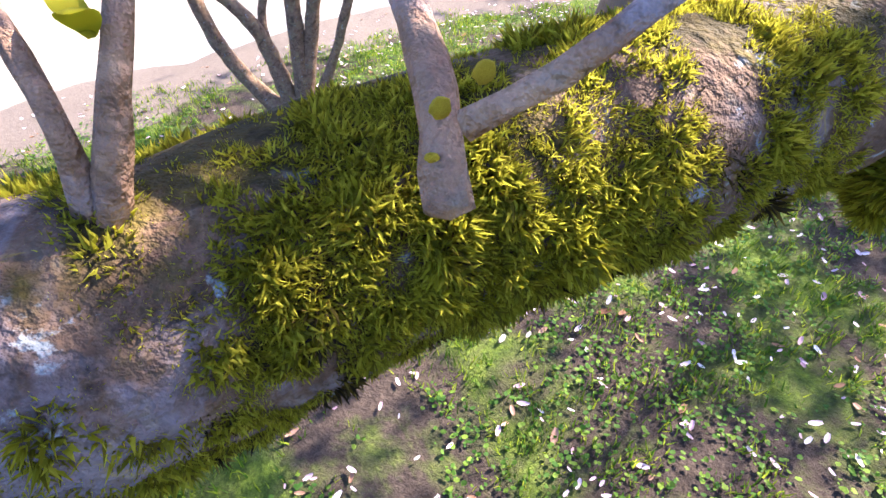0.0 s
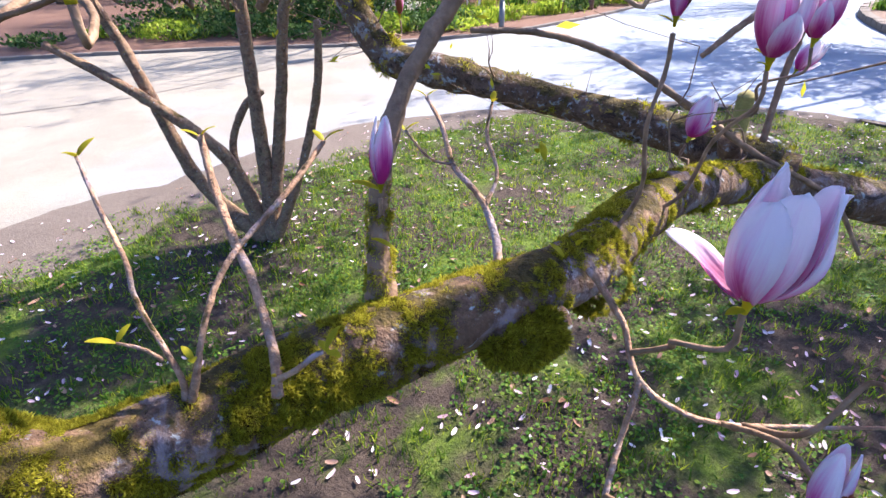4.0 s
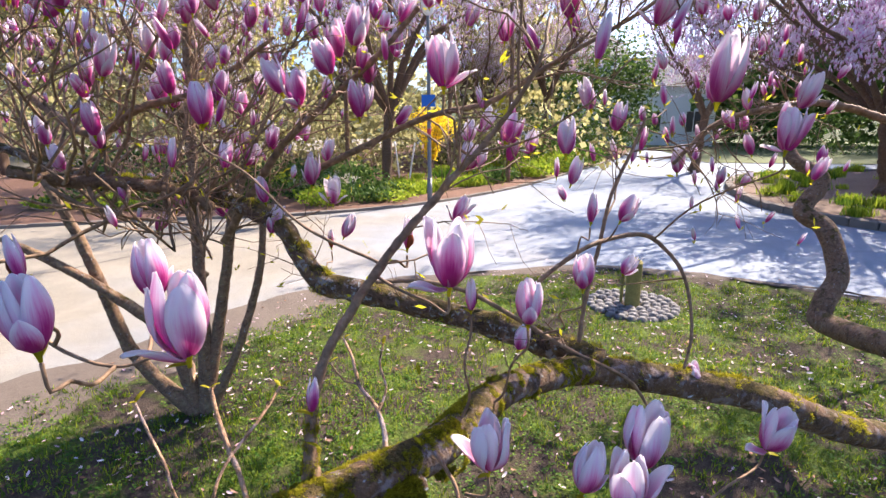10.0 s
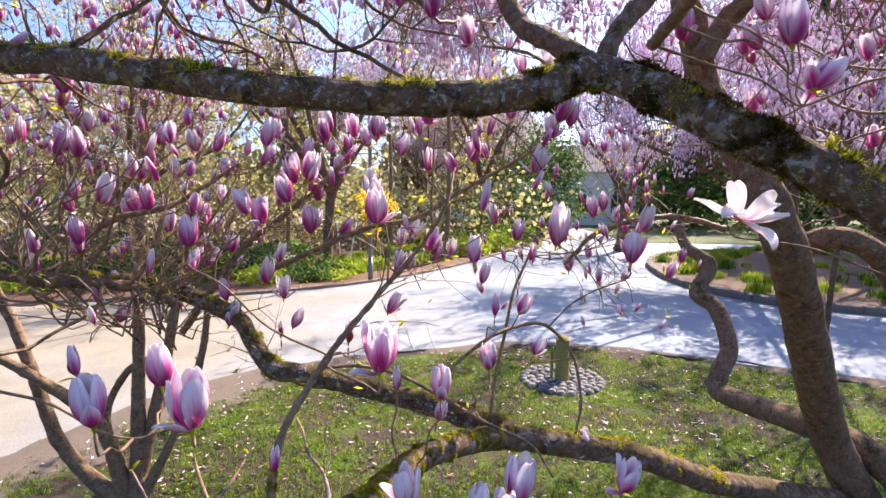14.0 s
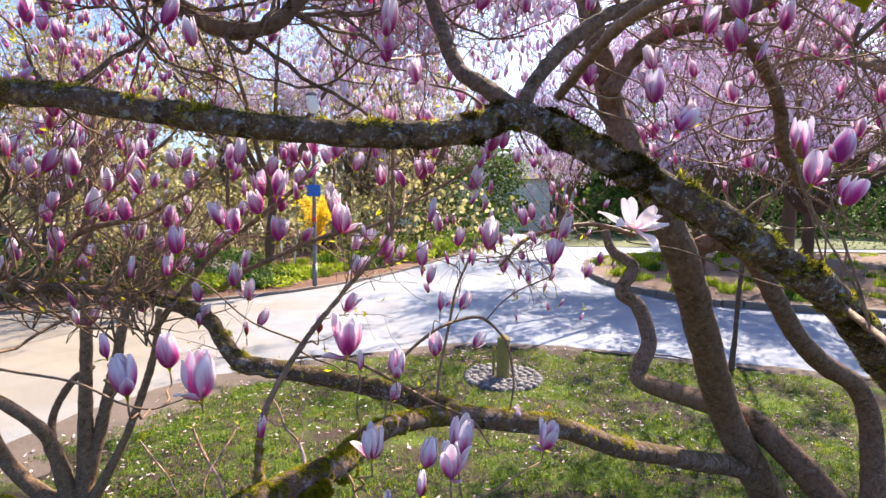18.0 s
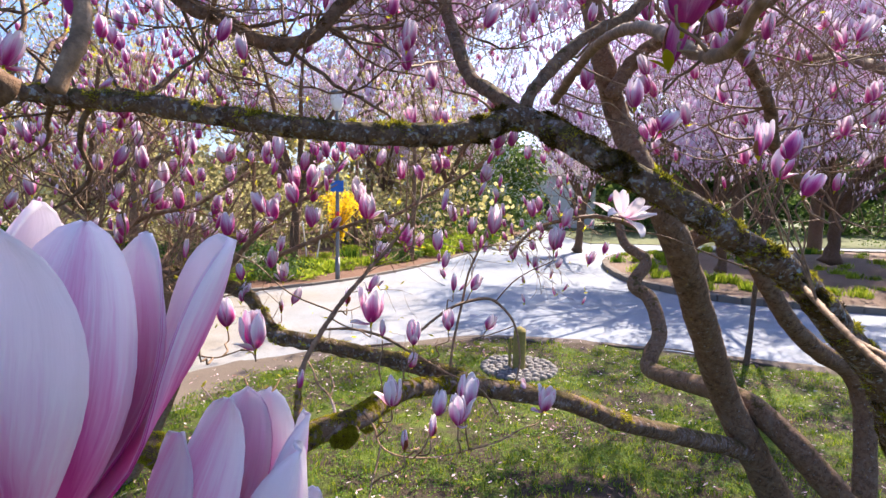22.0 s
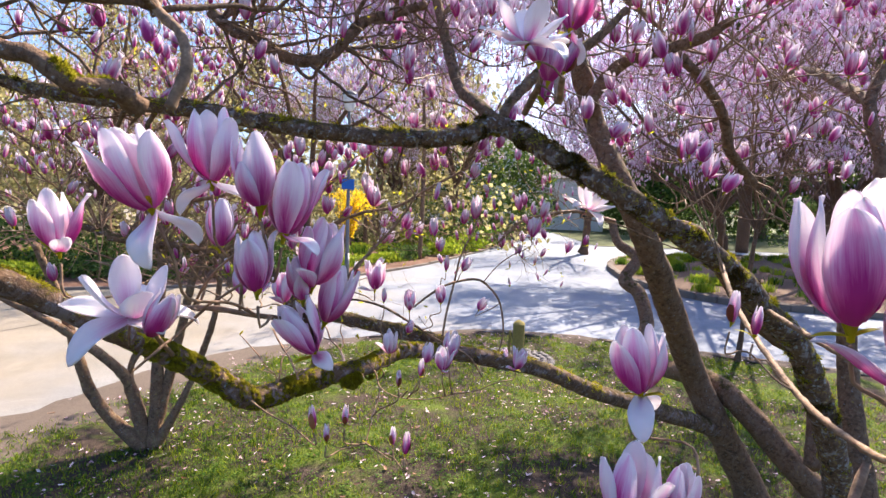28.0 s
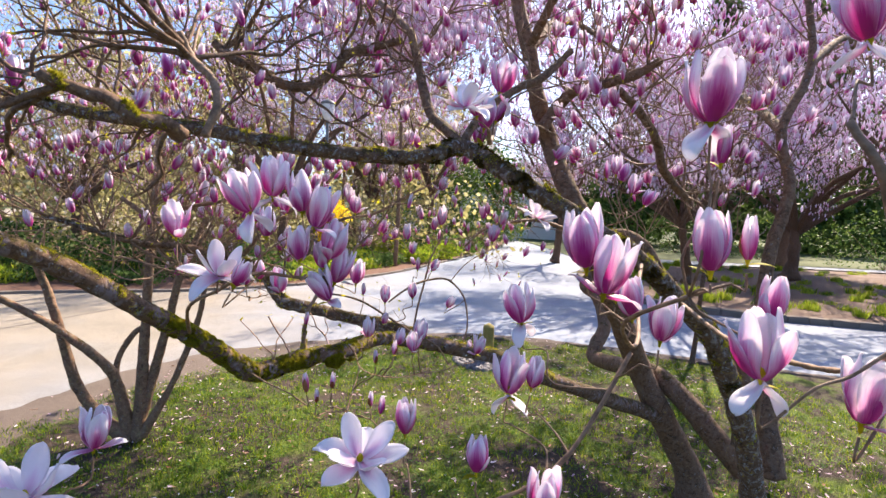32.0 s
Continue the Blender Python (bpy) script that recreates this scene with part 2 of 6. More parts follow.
def gritty(name, dark, pale, scale=45, rough=0.9, d=0.006, stain=0.35):
    m, n, l, b = material(name, rough, spec=0.25)
    p = coords(n)
    c = ramp(n, l, noise_tex(n, l, p, scale, 6, 0.75), [(0.3, dark), (0.7, pale)])
    st = ramp(n, l, noise_tex(n, l, p, scale / 60.0, 5, 0.6), [(0.35, dark), (0.65, pale)])
    sp = ramp(n, l, noise_tex(n, l, p, scale * 5, 2), [(0.4, dark), (0.62, pale)])
    c = mix(n, l, stain, mix(n, l, 0.3, c, sp), st)
    l.new(c, b.inputs["Base Color"])
    bump(n, l, b, noise_tex(n, l, p, scale * 2.5, 5, 0.7), d, 0.7)
    return m


LAWN = ground_material()


def road_material():
    """Asphalt tinted with the blue skylight of shade, grading to tan towards the west."""
    m, n, l, b = material("asphalt_path", 0.85, spec=0.3)
    p = coords(n)
    grain = noise_tex(n, l, p, 60, 6, 0.75)
    # the shade's blue skylight is mixed into the asphalt's own colour
    blue = ramp(n, l, grain, [(0.3, (0.20, 0.236, 0.295)), (0.7, (0.335, 0.385, 0.46))])
    tan = ramp(n, l, grain, [(0.3, (0.215, 0.19, 0.148)), (0.7, (0.345, 0.312, 0.248))])
    sep = n.new("ShaderNodeSeparateXYZ")
    l.new(p, sep.inputs[0])
    west = maths(n, l, "ADD", maths(n, l, "MULTIPLY", sep.outputs[0], -0.10), noise_tex(n, l, p, 0.4, 4, 0.6))
    c = mix(n, l, ramp(n, l, west, [(0.32, (0, 0, 0)), (0.92, (1, 1, 1))]), blue, tan)
    stain = ramp(n, l, noise_tex(n, l, p, 1.1, 7, 0.7, 0.6), [(0.40, (0.82, 0.82, 0.82)), (0.62, (1, 1, 1))])
    chip = ramp(n, l, noise_tex(n, l, p, 230, 2), [(0.36, (0.62, 0.62, 0.62)), (0.55, (1, 1, 1))])
    c = mix(n, l, 1.0, mix(n, l, 1.0, c, stain, "MULTIPLY"), chip, "MULTIPLY")
    l.new(c, b.inputs["Base Color"])
    bump(n, l, b, noise_tex(n, l, p, 150, 5, 0.7), 0.006, 0.7)
    return m


ROAD = road_material()
MULCH = gritty("bark_mulch", (0.06, 0.032, 0.022), (0.21, 0.118, 0.08), 30, d=0.03)
BED_SOIL = gritty("bed_soil", (0.085, 0.055, 0.04), (0.22, 0.155, 0.115), 26, d=0.03)
SHOULDER = gritty("trodden_earth", (0.065, 0.050, 0.040), (0.165, 0.135, 0.108), 34, d=0.012)
STONE = gritty("kerb_stone", (0.10, 0.085, 0.07), (0.24, 0.21, 0.18), 30)
COBBLE = gritty("cobble", (0.10, 0.098, 0.10), (0.25, 0.245, 0.25), 40)
FAR_GROUND = gritty("far_ground", (0.05, 0.07, 0.025), (0.12, 0.14, 0.05), 3, d=0.02)
FAR_WOOD = gritty("far_wood", (0.02, 0.035, 0.015), (0.09, 0.11, 0.04), 1.2, d=0.3)
RENDER_WALL = gritty("white_render", (0.76, 0.77, 0.77), (0.88, 0.88, 0.87), 6, d=0.002)
ROOF = gritty("slate_roof", (0.05, 0.06, 0.07), (0.13, 0.14, 0.16), 4, 0.7)
METAL = gritty("painted_metal", (0.10, 0.11, 0.12), (0.20, 0.21, 0.22), 20, 0.45, 0.001)
WOOD = gritty("mossy_post_wood", (0.13, 0.11, 0.03), (0.36, 0.31, 0.10), 18, 0.85)
JOINT = gritty("tar_joint", (0.07, 0.065, 0.06), (0.14, 0.13, 0.12), 50)
DARK_GLASS, _, _, _b = material("window_glass", 0.08, spec=0.6)
_b.inputs["Base Color"].default_value = (0.03, 0.04, 0.05, 1)
LICHEN = gritty("yellow_lichen", (0.42, 0.29, 0.01), (0.70, 0.52, 0.03), 400, 0.9, 0.0006)
BLUE_SIGN, _, _, _b = material("blue_enamel", 0.35)
_b.inputs["Base Color"].default_value = (0.02, 0.12, 0.45, 1)


# ---- geometry ----
def mesh_of(name, verts, faces, mats, uv=None, smooth=True, slots=None):
    me = bpy.data.meshes.new(name)
    me.from_pydata(verts if isinstance(verts, list) else verts.tolist(), [], faces if isinstance(faces, list) else faces.tolist())
    for mt in (mats if isinstance(mats, (list, tuple)) else [mats]):
        me.materials.append(mt)
    if uv is not None:
        lay = me.uv_layers.new(name="UVMap")
        idx = np.zeros(len(me.loops), dtype=np.int32)
        me.loops.foreach_get("vertex_index", idx)
        lay.data.foreach_set("uv", np.asarray(uv, dtype=np.float32)[idx].ravel())
    if slots is not None:
        me.polygons.foreach_set("material_index", np.asarray(slots, dtype=np.int32))
    if smooth:
        me.polygons.foreach_set("use_smooth", np.ones(len(me.polygons), dtype=bool))
    me.update()
    return me


def part(name, me, parent=None, label="", kind="", m=None):
    ob = new(name, me)
    if parent is not None:
        ob.parent = parent
    if m is not None:
        ob.matrix_basis = m
    return tagged(ob, label=label, kind=kind)


def empty(name, at, label, category, group="", kind=""):
    ob = new(name)
    ob.location = at
    return tagged(ob, label, category, group, kind)


def join(geos):
    """One vertex and face array out of several."""
    vs, fs, us, o = [], [], [], 0
    for g in geos:
        vs.append(g[0])
        fs.append(np.asarray(g[1]) + o)
        us.append(g[2])
        o += len(g[0])
    return np.concatenate(vs), np.concatenate(fs), np.concatenate(us)


def catmull(nodes, step):
    p = np.array(nodes, float)
    p = np.vstack([2 * p[0] - p[1], p, 2 * p[-1] - p[-2]])
    p[0, 3], p[-1, 3] = p[1, 3], p[-2, 3]
    out = []
    for k in range(1, len(p) - 2):
        a, b, c, d = p[k - 1:k + 3]
        cnt = max(2, int(np.linalg.norm(c[:3] - b[:3]) / step))
        for t in np.arange(cnt) / cnt:
            out.append(0.5 * (2 * b + (c - a) * t + (2 * a - 5 * b + 4 * c - d) * t * t + (3 * b - 3 * c + d - a) * t ** 3))
    out.append(p[-2])
    return np.array(out)


def tube(nodes, sides=8, step=0.03, rough=0.0, seed=0, raw=False, cap=True):
    """A tapering limb along nodes (x, y, z, radius), with knots and swellings."""
    q = np.array(nodes, float) if raw else catmull(nodes, step)
    c, r = q[:, :3], np.maximum(q[:, 3], 0.0004)
    n = len(c)
    d = np.gradient(c, axis=0)
    d /= np.linalg.norm(d, axis=1)[:, None] + 1e-9
    up = np.array([0.0, 0.0, 1.0]) if abs(d[0, 2]) < 0.9 else np.array([1.0, 0.0, 0.0])
    s = np.cross(d[0], up)
    ss = []
    for k in range(n):
        s = s - d[k] * (s @ d[k])
        s /= np.linalg.norm(s) + 1e-9
        ss.append(s)
    ss = np.array(ss)
    tt = np.cross(d, ss)
    a = np.arange(sides) * 2 * np.pi / sides
    rr = np.repeat(r[:, None], sides, 1)
    if rough:
        g = np.random.RandomState(seed)
        ln = np.concatenate([[0], np.cumsum(np.linalg.norm(np.diff(c, axis=0), axis=1))])[:, None] / max(r.mean(), 0.001)
        for f in range(7):
            w, k = 0.35 + 0.5 * f, g.randint(0, 4)
            rr = rr * (1 + rough * g.uniform(0.3, 1) / (1 + 0.35 * f) * np.sin(w * ln + k * a[None, :] + g.uniform(0, 6.28)))
        if len(ln) > 12:
            for _ in range(int(ln[-1, 0] / 7) + 1):
                at, az = g.uniform(0, ln[-1, 0]), g.uniform(0, 6.28)
                rr = rr * (1 + rough * 2.2 * np.exp(-((ln - at) / 0.7) ** 2) * np.maximum(0, np.cos(a[None, :] - az)))
    v = c[:, None, :] + rr[:, :, None] * (np.cos(a)[None, :, None] * ss[:, None, :] + np.sin(a)[None, :, None] * tt[:, None, :])
    v = v.reshape(-1, 3)
    i = np.arange(n - 1)[:, None] * sides
    j = np.arange(sides)[None, :]
    k = (j + 1) % sides
    f = np.stack([i + j, i + k, i + sides + k, i + sides + j], -1).reshape(-1, 4)
    uv = np.stack([np.tile(np.arange(sides) / sides, n), np.repeat(np.arange(n) / n, sides)], -1)
    if cap:
        v = np.vstack([v, c[-1] + d[-1] * r[-1] * 0.6, c[0] - d[0] * r[0] * 0.4])
        e, e0 = len(v) - 2, len(v) - 1
        o = (n - 1) * sides
        f = np.vstack([f, [[o + q0, o + (q0 + 1) % sides, e, e] for q0 in range(sides)], [[(q0 + 1) % sides, q0, e0, e0] for q0 in range(sides)]])
        uv = np.vstack([uv, [[0.5, 1.0], [0.5, 0.0]]])
    return v, f, uv


def clean(f):
    """Quads whose last two corners are one become triangles."""
    return [tuple(int(x) for x in (q[:3] if q[2] == q[3] else q)) for q in f]


def gnarl(v, size, depth):
    """Pits and ridges pressed into a surface, about size across."""
    out = []
    for p in v:
        q = Vector(p) / size
        out.append(np.array(noise.noise_vector(q)) * depth + np.array(noise.noise_vector(q * 2.7)) * depth * .5)
    return v + np.array(out)


def limb(name, nodes, parent, mat, sides=14, step=0.012, rough=0.07, seed=1, label=""):
    v, f, uv = tube(nodes, sides, step, rough, seed)
    big = max(q[3] for q in nodes)
    if big > .012 and step < .03:
        v = gnarl(v, .03 + big * .3, .002 + big * .02)
    return part(name, mesh_of(name, v, clean(f), mat, uv), parent, label)


def box_geo(x0, x1, y0, y1, z0, z1):
    v = np.array([(x, y, z) for z in (z0, z1) for y in (y0, y1) for x in (x0, x1)], float)
    f = np.array([(0, 2, 3, 1), (4, 5, 7, 6), (0, 1, 5, 4), (2, 6, 7, 3), (0, 4, 6, 2), (1, 3, 7, 5)])
    return v, f, np.zeros((8, 2))


# ---- ground, path, beds ----
def sheet(name, poly_fn, xs, ys, z_fn, mat, label, thickness=0.0):
    """A sheet over a grid of xs and ys, cut to the cells for which poly_fn holds."""
    idx, v, f = {}, [], []
    for a in range(len(xs) - 1):
        for b in range(len(ys) - 1):
            if not poly_fn((xs[a] + xs[a + 1]) / 2, (ys[b] + ys[b + 1]) / 2):
                continue
            q = []
            for i, j in ((a, b), (a + 1, b), (a + 1, b + 1), (a, b + 1)):
                if (i, j) not in idx:
                    idx[i, j] = len(v)
                    v.append((float(xs[i]), float(ys[j]), float(z_fn(xs[i], ys[j]))))
                q.append(idx[i, j])
            f.append(tuple(q))
    return tagged(new(name, mesh_of(name, v, f, mat)), label, name.replace("_", " "), kind="structure")


def strip(name, near, far, mat, label, z, rows=10, rise=0.0):
    """A level band between two lines of points."""
    near, far = np.array(near, float), np.array(far, float)
    v, f, n = [], [], len(near)
    for k in range(rows + 1):
        t = k / rows
        for a, b in zip(near, far):
            p = a * (1 - t) + b * t
            v.append((p[0], p[1], z + rise * math.sin(math.pi * min(t, .5))))
    for k in range(rows):
        for i in range(n - 1):
            o = k * n + i
            f.append((o, o + 1, o + n + 1, o + n))
    return tagged(new(name, mesh_of(name, v, f, mat)), label, name.replace("_", " "), kind="structure")


def resample(pts, n):
    p = catmull([(*q, 0, 0) for q in pts], 0.1)[:, :2]
    s = np.concatenate([[0], np.cumsum(np.linalg.norm(np.diff(p, axis=0), axis=1))])
    t = np.linspace(0, s[-1], n)
    return np.stack([np.interp(t, s, p[:, 0]), np.interp(t, s, p[:, 1])], -1)


# edge of the lawn along the path, and the far edge of the path
LAWN_EDGE = resample([(-11, -8.0), (-7.0, -3.6), (-4.6, .3), (-3.9, 1.5), (-3.4, 2.45), (-2.95, 3.2), (-2.35, 4.4), (-1.65, 5.3), (-.55, 6.0), (.2, 6.32), (1.35, 6.6), (2.9, 6.45), (4.5, 5.65), (6.3, 4.85), (10, 3.4), (16, 1.5)], 110)
FAR_EDGE = resample([(-16, 4.8), (-11, 7.3), (-8.4, 8.5), (-6.4, 9.3), (-4.5, 9.85), (-3.2, 10.5), (-1.5, 11.8), (.5, 14.6), (2.6, 18.9), (4.8, 23.9), (6.2, 27.3), (9.0, 36.0)], 90)
ISLAND = resample([(14.5, 6.4), (9.8, 8.25), (8.4, 8.8), (7.1, 9.6), (6.45, 10.9), (6.25, 12.6), (6.9, 15.6), (8.4, 18.2), (10.6, 19.6), (14.0, 20.3), (20, 20.5), (27, 19.0)], 80)


def edge_y(line, x):
    o = np.argsort(line[:, 0])
    return float(np.interp(x, line[o, 0], line[o, 1]))


def ground_z(x, y):
    """The lawn's gentle unevenness near by, level further off."""
    k = min(1.0, max(0.0, (edge_y(LAWN_EDGE, x) - y - .15) / .8))
    return -0.012 + k * (0.02 * noise.noise(Vector((x * 0.5, y * 0.5, 0))) + 0.012 * noise.noise(Vector((x * 1.9, y * 1.9, 5))))


gx = np.concatenate([[-400, -120, -40, -16], np.arange(-9, 9.01, 0.22), [14, 22, 40, 120, 400]])
gy = np.concatenate([[-300, -60, -16, -8], np.arange(-4, 8.01, 0.22), [12, 20, 40, 80, 200, 600]])
sheet("ground", lambda x, y: True, gx, gy, lambda x, y: ground_z(x, y), LAWN,
      "uneven lawn of moss, clover and thin grass over dark soil")

strip("path", LAWN_EDGE, [(x, 70.0) for x in np.linspace(-60, 60, 110)], ROAD,
      "wide pale asphalt park path, bright in the sun", 0.0, 24)
# dusty shoulder where the lawn gives way to the path
FINE_EDGE = resample([tuple(q) for q in LAWN_EDGE], 500)
EDGE_TANGENT = np.gradient(FINE_EDGE, axis=0)
EDGE_NORMAL = np.stack([-EDGE_TANGENT[:, 1], EDGE_TANGENT[:, 0]], -1) / np.linalg.norm(EDGE_TANGENT, axis=1)[:, None]


def lawn_depth(x, y):
    """How far a place lies inside the lawn; below zero out on the path."""
    d = FINE_EDGE - (x, y)
    k = int(np.argmin((d * d).sum(1)))
    return float(d[k] @ EDGE_NORMAL[k])


def shoulder():
    v, f, n = [], [], len(FINE_EDGE)
    for k, (off, z) in enumerate(((-.62, -.035), (-.36, -.012), (-.12, .003), (.02, .007), (.14, .004), (.24, -.004))):
        for (x, y), (nx, ny) in zip(FINE_EDGE, EDGE_NORMAL):
            w = noise.noise(Vector((x * 1.3, y * 1.3, k * .4))) * .26 + noise.noise(Vector((x * 6, y * 6, k * .5 + 3))) * .09
            wide = .4 + .95 * min(1.0, max(0.0, (-.2 - x) / 1.8))
            o = off * wide + w * (1.0 if k < 3 else .5)
            v.append((x + nx * o, y + ny * o, z + .006 * noise.noise(Vector((x * 3, y * 3, k * .7)))))
    for k in range(5):
        for i in range(n - 1):
            o = k * n + i
            f.append((o, o + 1, o + n + 1, o + n))
    return tagged(new("path_shoulder", mesh_of("path_shoulder", v, f, SHOULDER)), "bare grey-brown earth along the edge of the path", "path shoulder", kind="structure")


shoulder()

JOINT_LINE = [(-9.5, 2.2), (-6.45, 4.91), (-5.56, 5.75), (-4.89, 7.05), (-4.06, 9.02), (-3.75, 9.9)]
strip("tar_joint", JOINT_LINE, [(x - .03, y + .022) for x, y in JOINT_LINE], JOINT, "thin dark tar joint across the asphalt", 0.004, 1)

# planting bed across the path
bed_near = [(p[0], p[1]) for p in FAR_EDGE]
bed_far = [(p[0] - 3.5 - 8 * k / 89, p[1] + 16 + 22 * k / 89) for k, p in enumerate(FAR_EDGE)]
strip("planting_bed", bed_near, bed_far, MULCH, "bed of dark reddish bark mulch under spring plants", 0.03, 20)
isl_far = [(14 + 20 * k / 79, 7.0 + 9.0 * k / 79) for k in range(80)]
strip("island_bed", ISLAND, isl_far, BED_SOIL, "raised island bed of dry soil with grass tufts", 0.09, 14, 0.08)


def kerb(name, line, height, width, stone_len, label):
    root = tagged(new(name), label, "kerb", kind="structure")
    rng = random.Random(5)
    p = resample([tuple(q) for q in line], 400)
    s = np.concatenate([[0], np.cumsum(np.linalg.norm(np.diff(p, axis=0), axis=1))])
    geo, at = [], 0.0
    for k in range(3):
        bm = bmesh.new()
        bmesh.ops.create_cube(bm, size=1.0)
        bmesh.ops.bevel(bm, geom=bm.edges[:], offset=0.07, segments=1, affect="EDGES")
        for q in bm.verts:
            q.co += Vector((0.3 * rng.uniform(-1, 1), rng.uniform(-1, 1), rng.uniform(-1, 1))) * 0.04
        me = bpy.data.meshes.new("kerb_stone")
        bm.to_mesh(me)
        bm.free()
        me.materials.append(STONE)
        geo.append(me)
    while at < s[-1] - stone_len and at < 40:
        ln = stone_len * rng.uniform(0.8, 1.2)
        x, y = np.interp(at + ln / 2, s, p[:, 0]), np.interp(at + ln / 2, s, p[:, 1])
        x2, y2 = np.interp(at + ln / 2 + 0.1, s, p[:, 0]), np.interp(at + ln / 2 + 0.1, s, p[:, 1])
        a = math.atan2(y2 - y, x2 - x)
        ob = part("kerb_stone", geo[rng.randrange(3)], root)
        h = height * rng.uniform(0.92, 1.06)
        ob.matrix_basis = Matrix.LocRotScale((x, y, h / 2 - 0.02), Euler((rng.uniform(-.03, .03), rng.uniform(-.02, .02), a)), (ln - 0.004, width, h + 0.04))
        at += ln
    return root


strip("far_lawn", [(9.5 + 40 * k / 39, 24.5 - 3.5 * k / 39) for k in range(40)], [(12 + 90 * k / 39, 70.0) for k in range(40)], FAR_GROUND, "green ground under the trees beyond the far path", 0.03, 8)
kerb("island_kerb", ISLAND, 0.15, 0.2, 0.42, "low kerb of weathered grey-brown stone blocks round the island bed")
kerb("bed_kerb", FAR_EDGE, 0.06, 0.12, 0.9, "flush edging of pale kerb stones along the far side of the path")


# ---- magnolia flowers ----
def tepal(L, W, R, az, lean, curl, nl=7, nw=5, closed=1.0, thick=0.0012, wav=0.0, seed=0, blunt=False):
    """One cupped tepal with its foot at the origin and z along the flower's axis; lean in degrees outward, curl bends the tip out."""
    g = random.Random(seed)
    ph = g.uniform(0, 6.28)
    s = 1 - (1 - np.linspace(0, 1, nl)) ** 1.45
    if blunt:
        w = W * (.40 + .60 * np.sin(np.pi / 2 * np.clip(s / .62, 0, 1)) ** 1.3) * np.clip(1 - s ** 4, 0, 1) ** .6
    else:
        w = W * np.sin(np.pi * np.clip(s * 0.86 + 0.10, 0, 1) ** 0.9) ** 0.75 * (1 - 0.25 * s ** 5)
    w[-1] = W * 0.05
    q = s ** .82
    prof = R * np.sin(np.pi * (0.06 + 0.80 * q * closed + (1 - closed) * 0.45 * q)) + 0.004
    ang = np.radians(lean) + np.radians(curl) * s ** 2
    rows = []
    for k in range(nl):
        for j in range(nw):
            t = -1 + 2 * j / (nw - 1)
            rad = max(prof[k], 0.006)
            phi = t * w[k] / max(rad, 0.5 * R)
            x, y, z = rad * math.cos(phi), rad * math.sin(phi), L * s[k]
            x += wav * math.sin(ph + 5 * s[k] + 2.5 * t)
            rows.append((x, y, z))
    v = np.array(rows)
    # bend outward about the foot
    ca, sa = np.cos(np.repeat(ang, nw)), np.sin(np.repeat(ang, nw))
    x, z = v[:, 0] * ca + v[:, 2] * sa, -v[:, 0] * sa + v[:, 2] * ca
    v = np.stack([x, v[:, 1], z], -1)
    c, d = math.cos(az), math.sin(az)
    v = np.stack([v[:, 0] * c - v[:, 1] * d, v[:, 0] * d + v[:, 1] * c, v[:, 2]], -1)
    grid = v.reshape(nl, nw, 3)
    du, dv = np.gradient(grid, axis=1), np.gradient(grid, axis=0)
    nn = np.cross(du, dv)
    nn /= np.linalg.norm(nn, axis=2)[:, :, None] + 1e-9
    inner = (grid - nn * thick).reshape(-1, 3)
    uv = np.array([(0.02 + 0.96 * j / (nw - 1), float(s[k])) for k in range(nl) for j in range(nw)])
    f = [(k * nw + j, k * nw + j + 1, (k + 1) * nw + j + 1, (k + 1) * nw + j) for k in range(nl - 1) for j in range(nw - 1)]
    m = nl * nw
    fi = [(a + m, d0 + m, c0 + m, b0 + m) for a, b0, c0, d0 in f]
    rim = [k * nw for k in range(nl)] + [(nl - 1) * nw + j for j in range(1, nw)] + [k * nw + nw - 1 for k in range(nl - 2, -1, -1)]
    fr = [(rim[k], rim[k + 1], rim[k + 1] + m, rim[k] + m) for k in range(len(rim) - 1)]
    return np.vstack([v, inner]), np.array(f + fi + fr), np.vstack([uv, uv + [2.0, 0.0]])


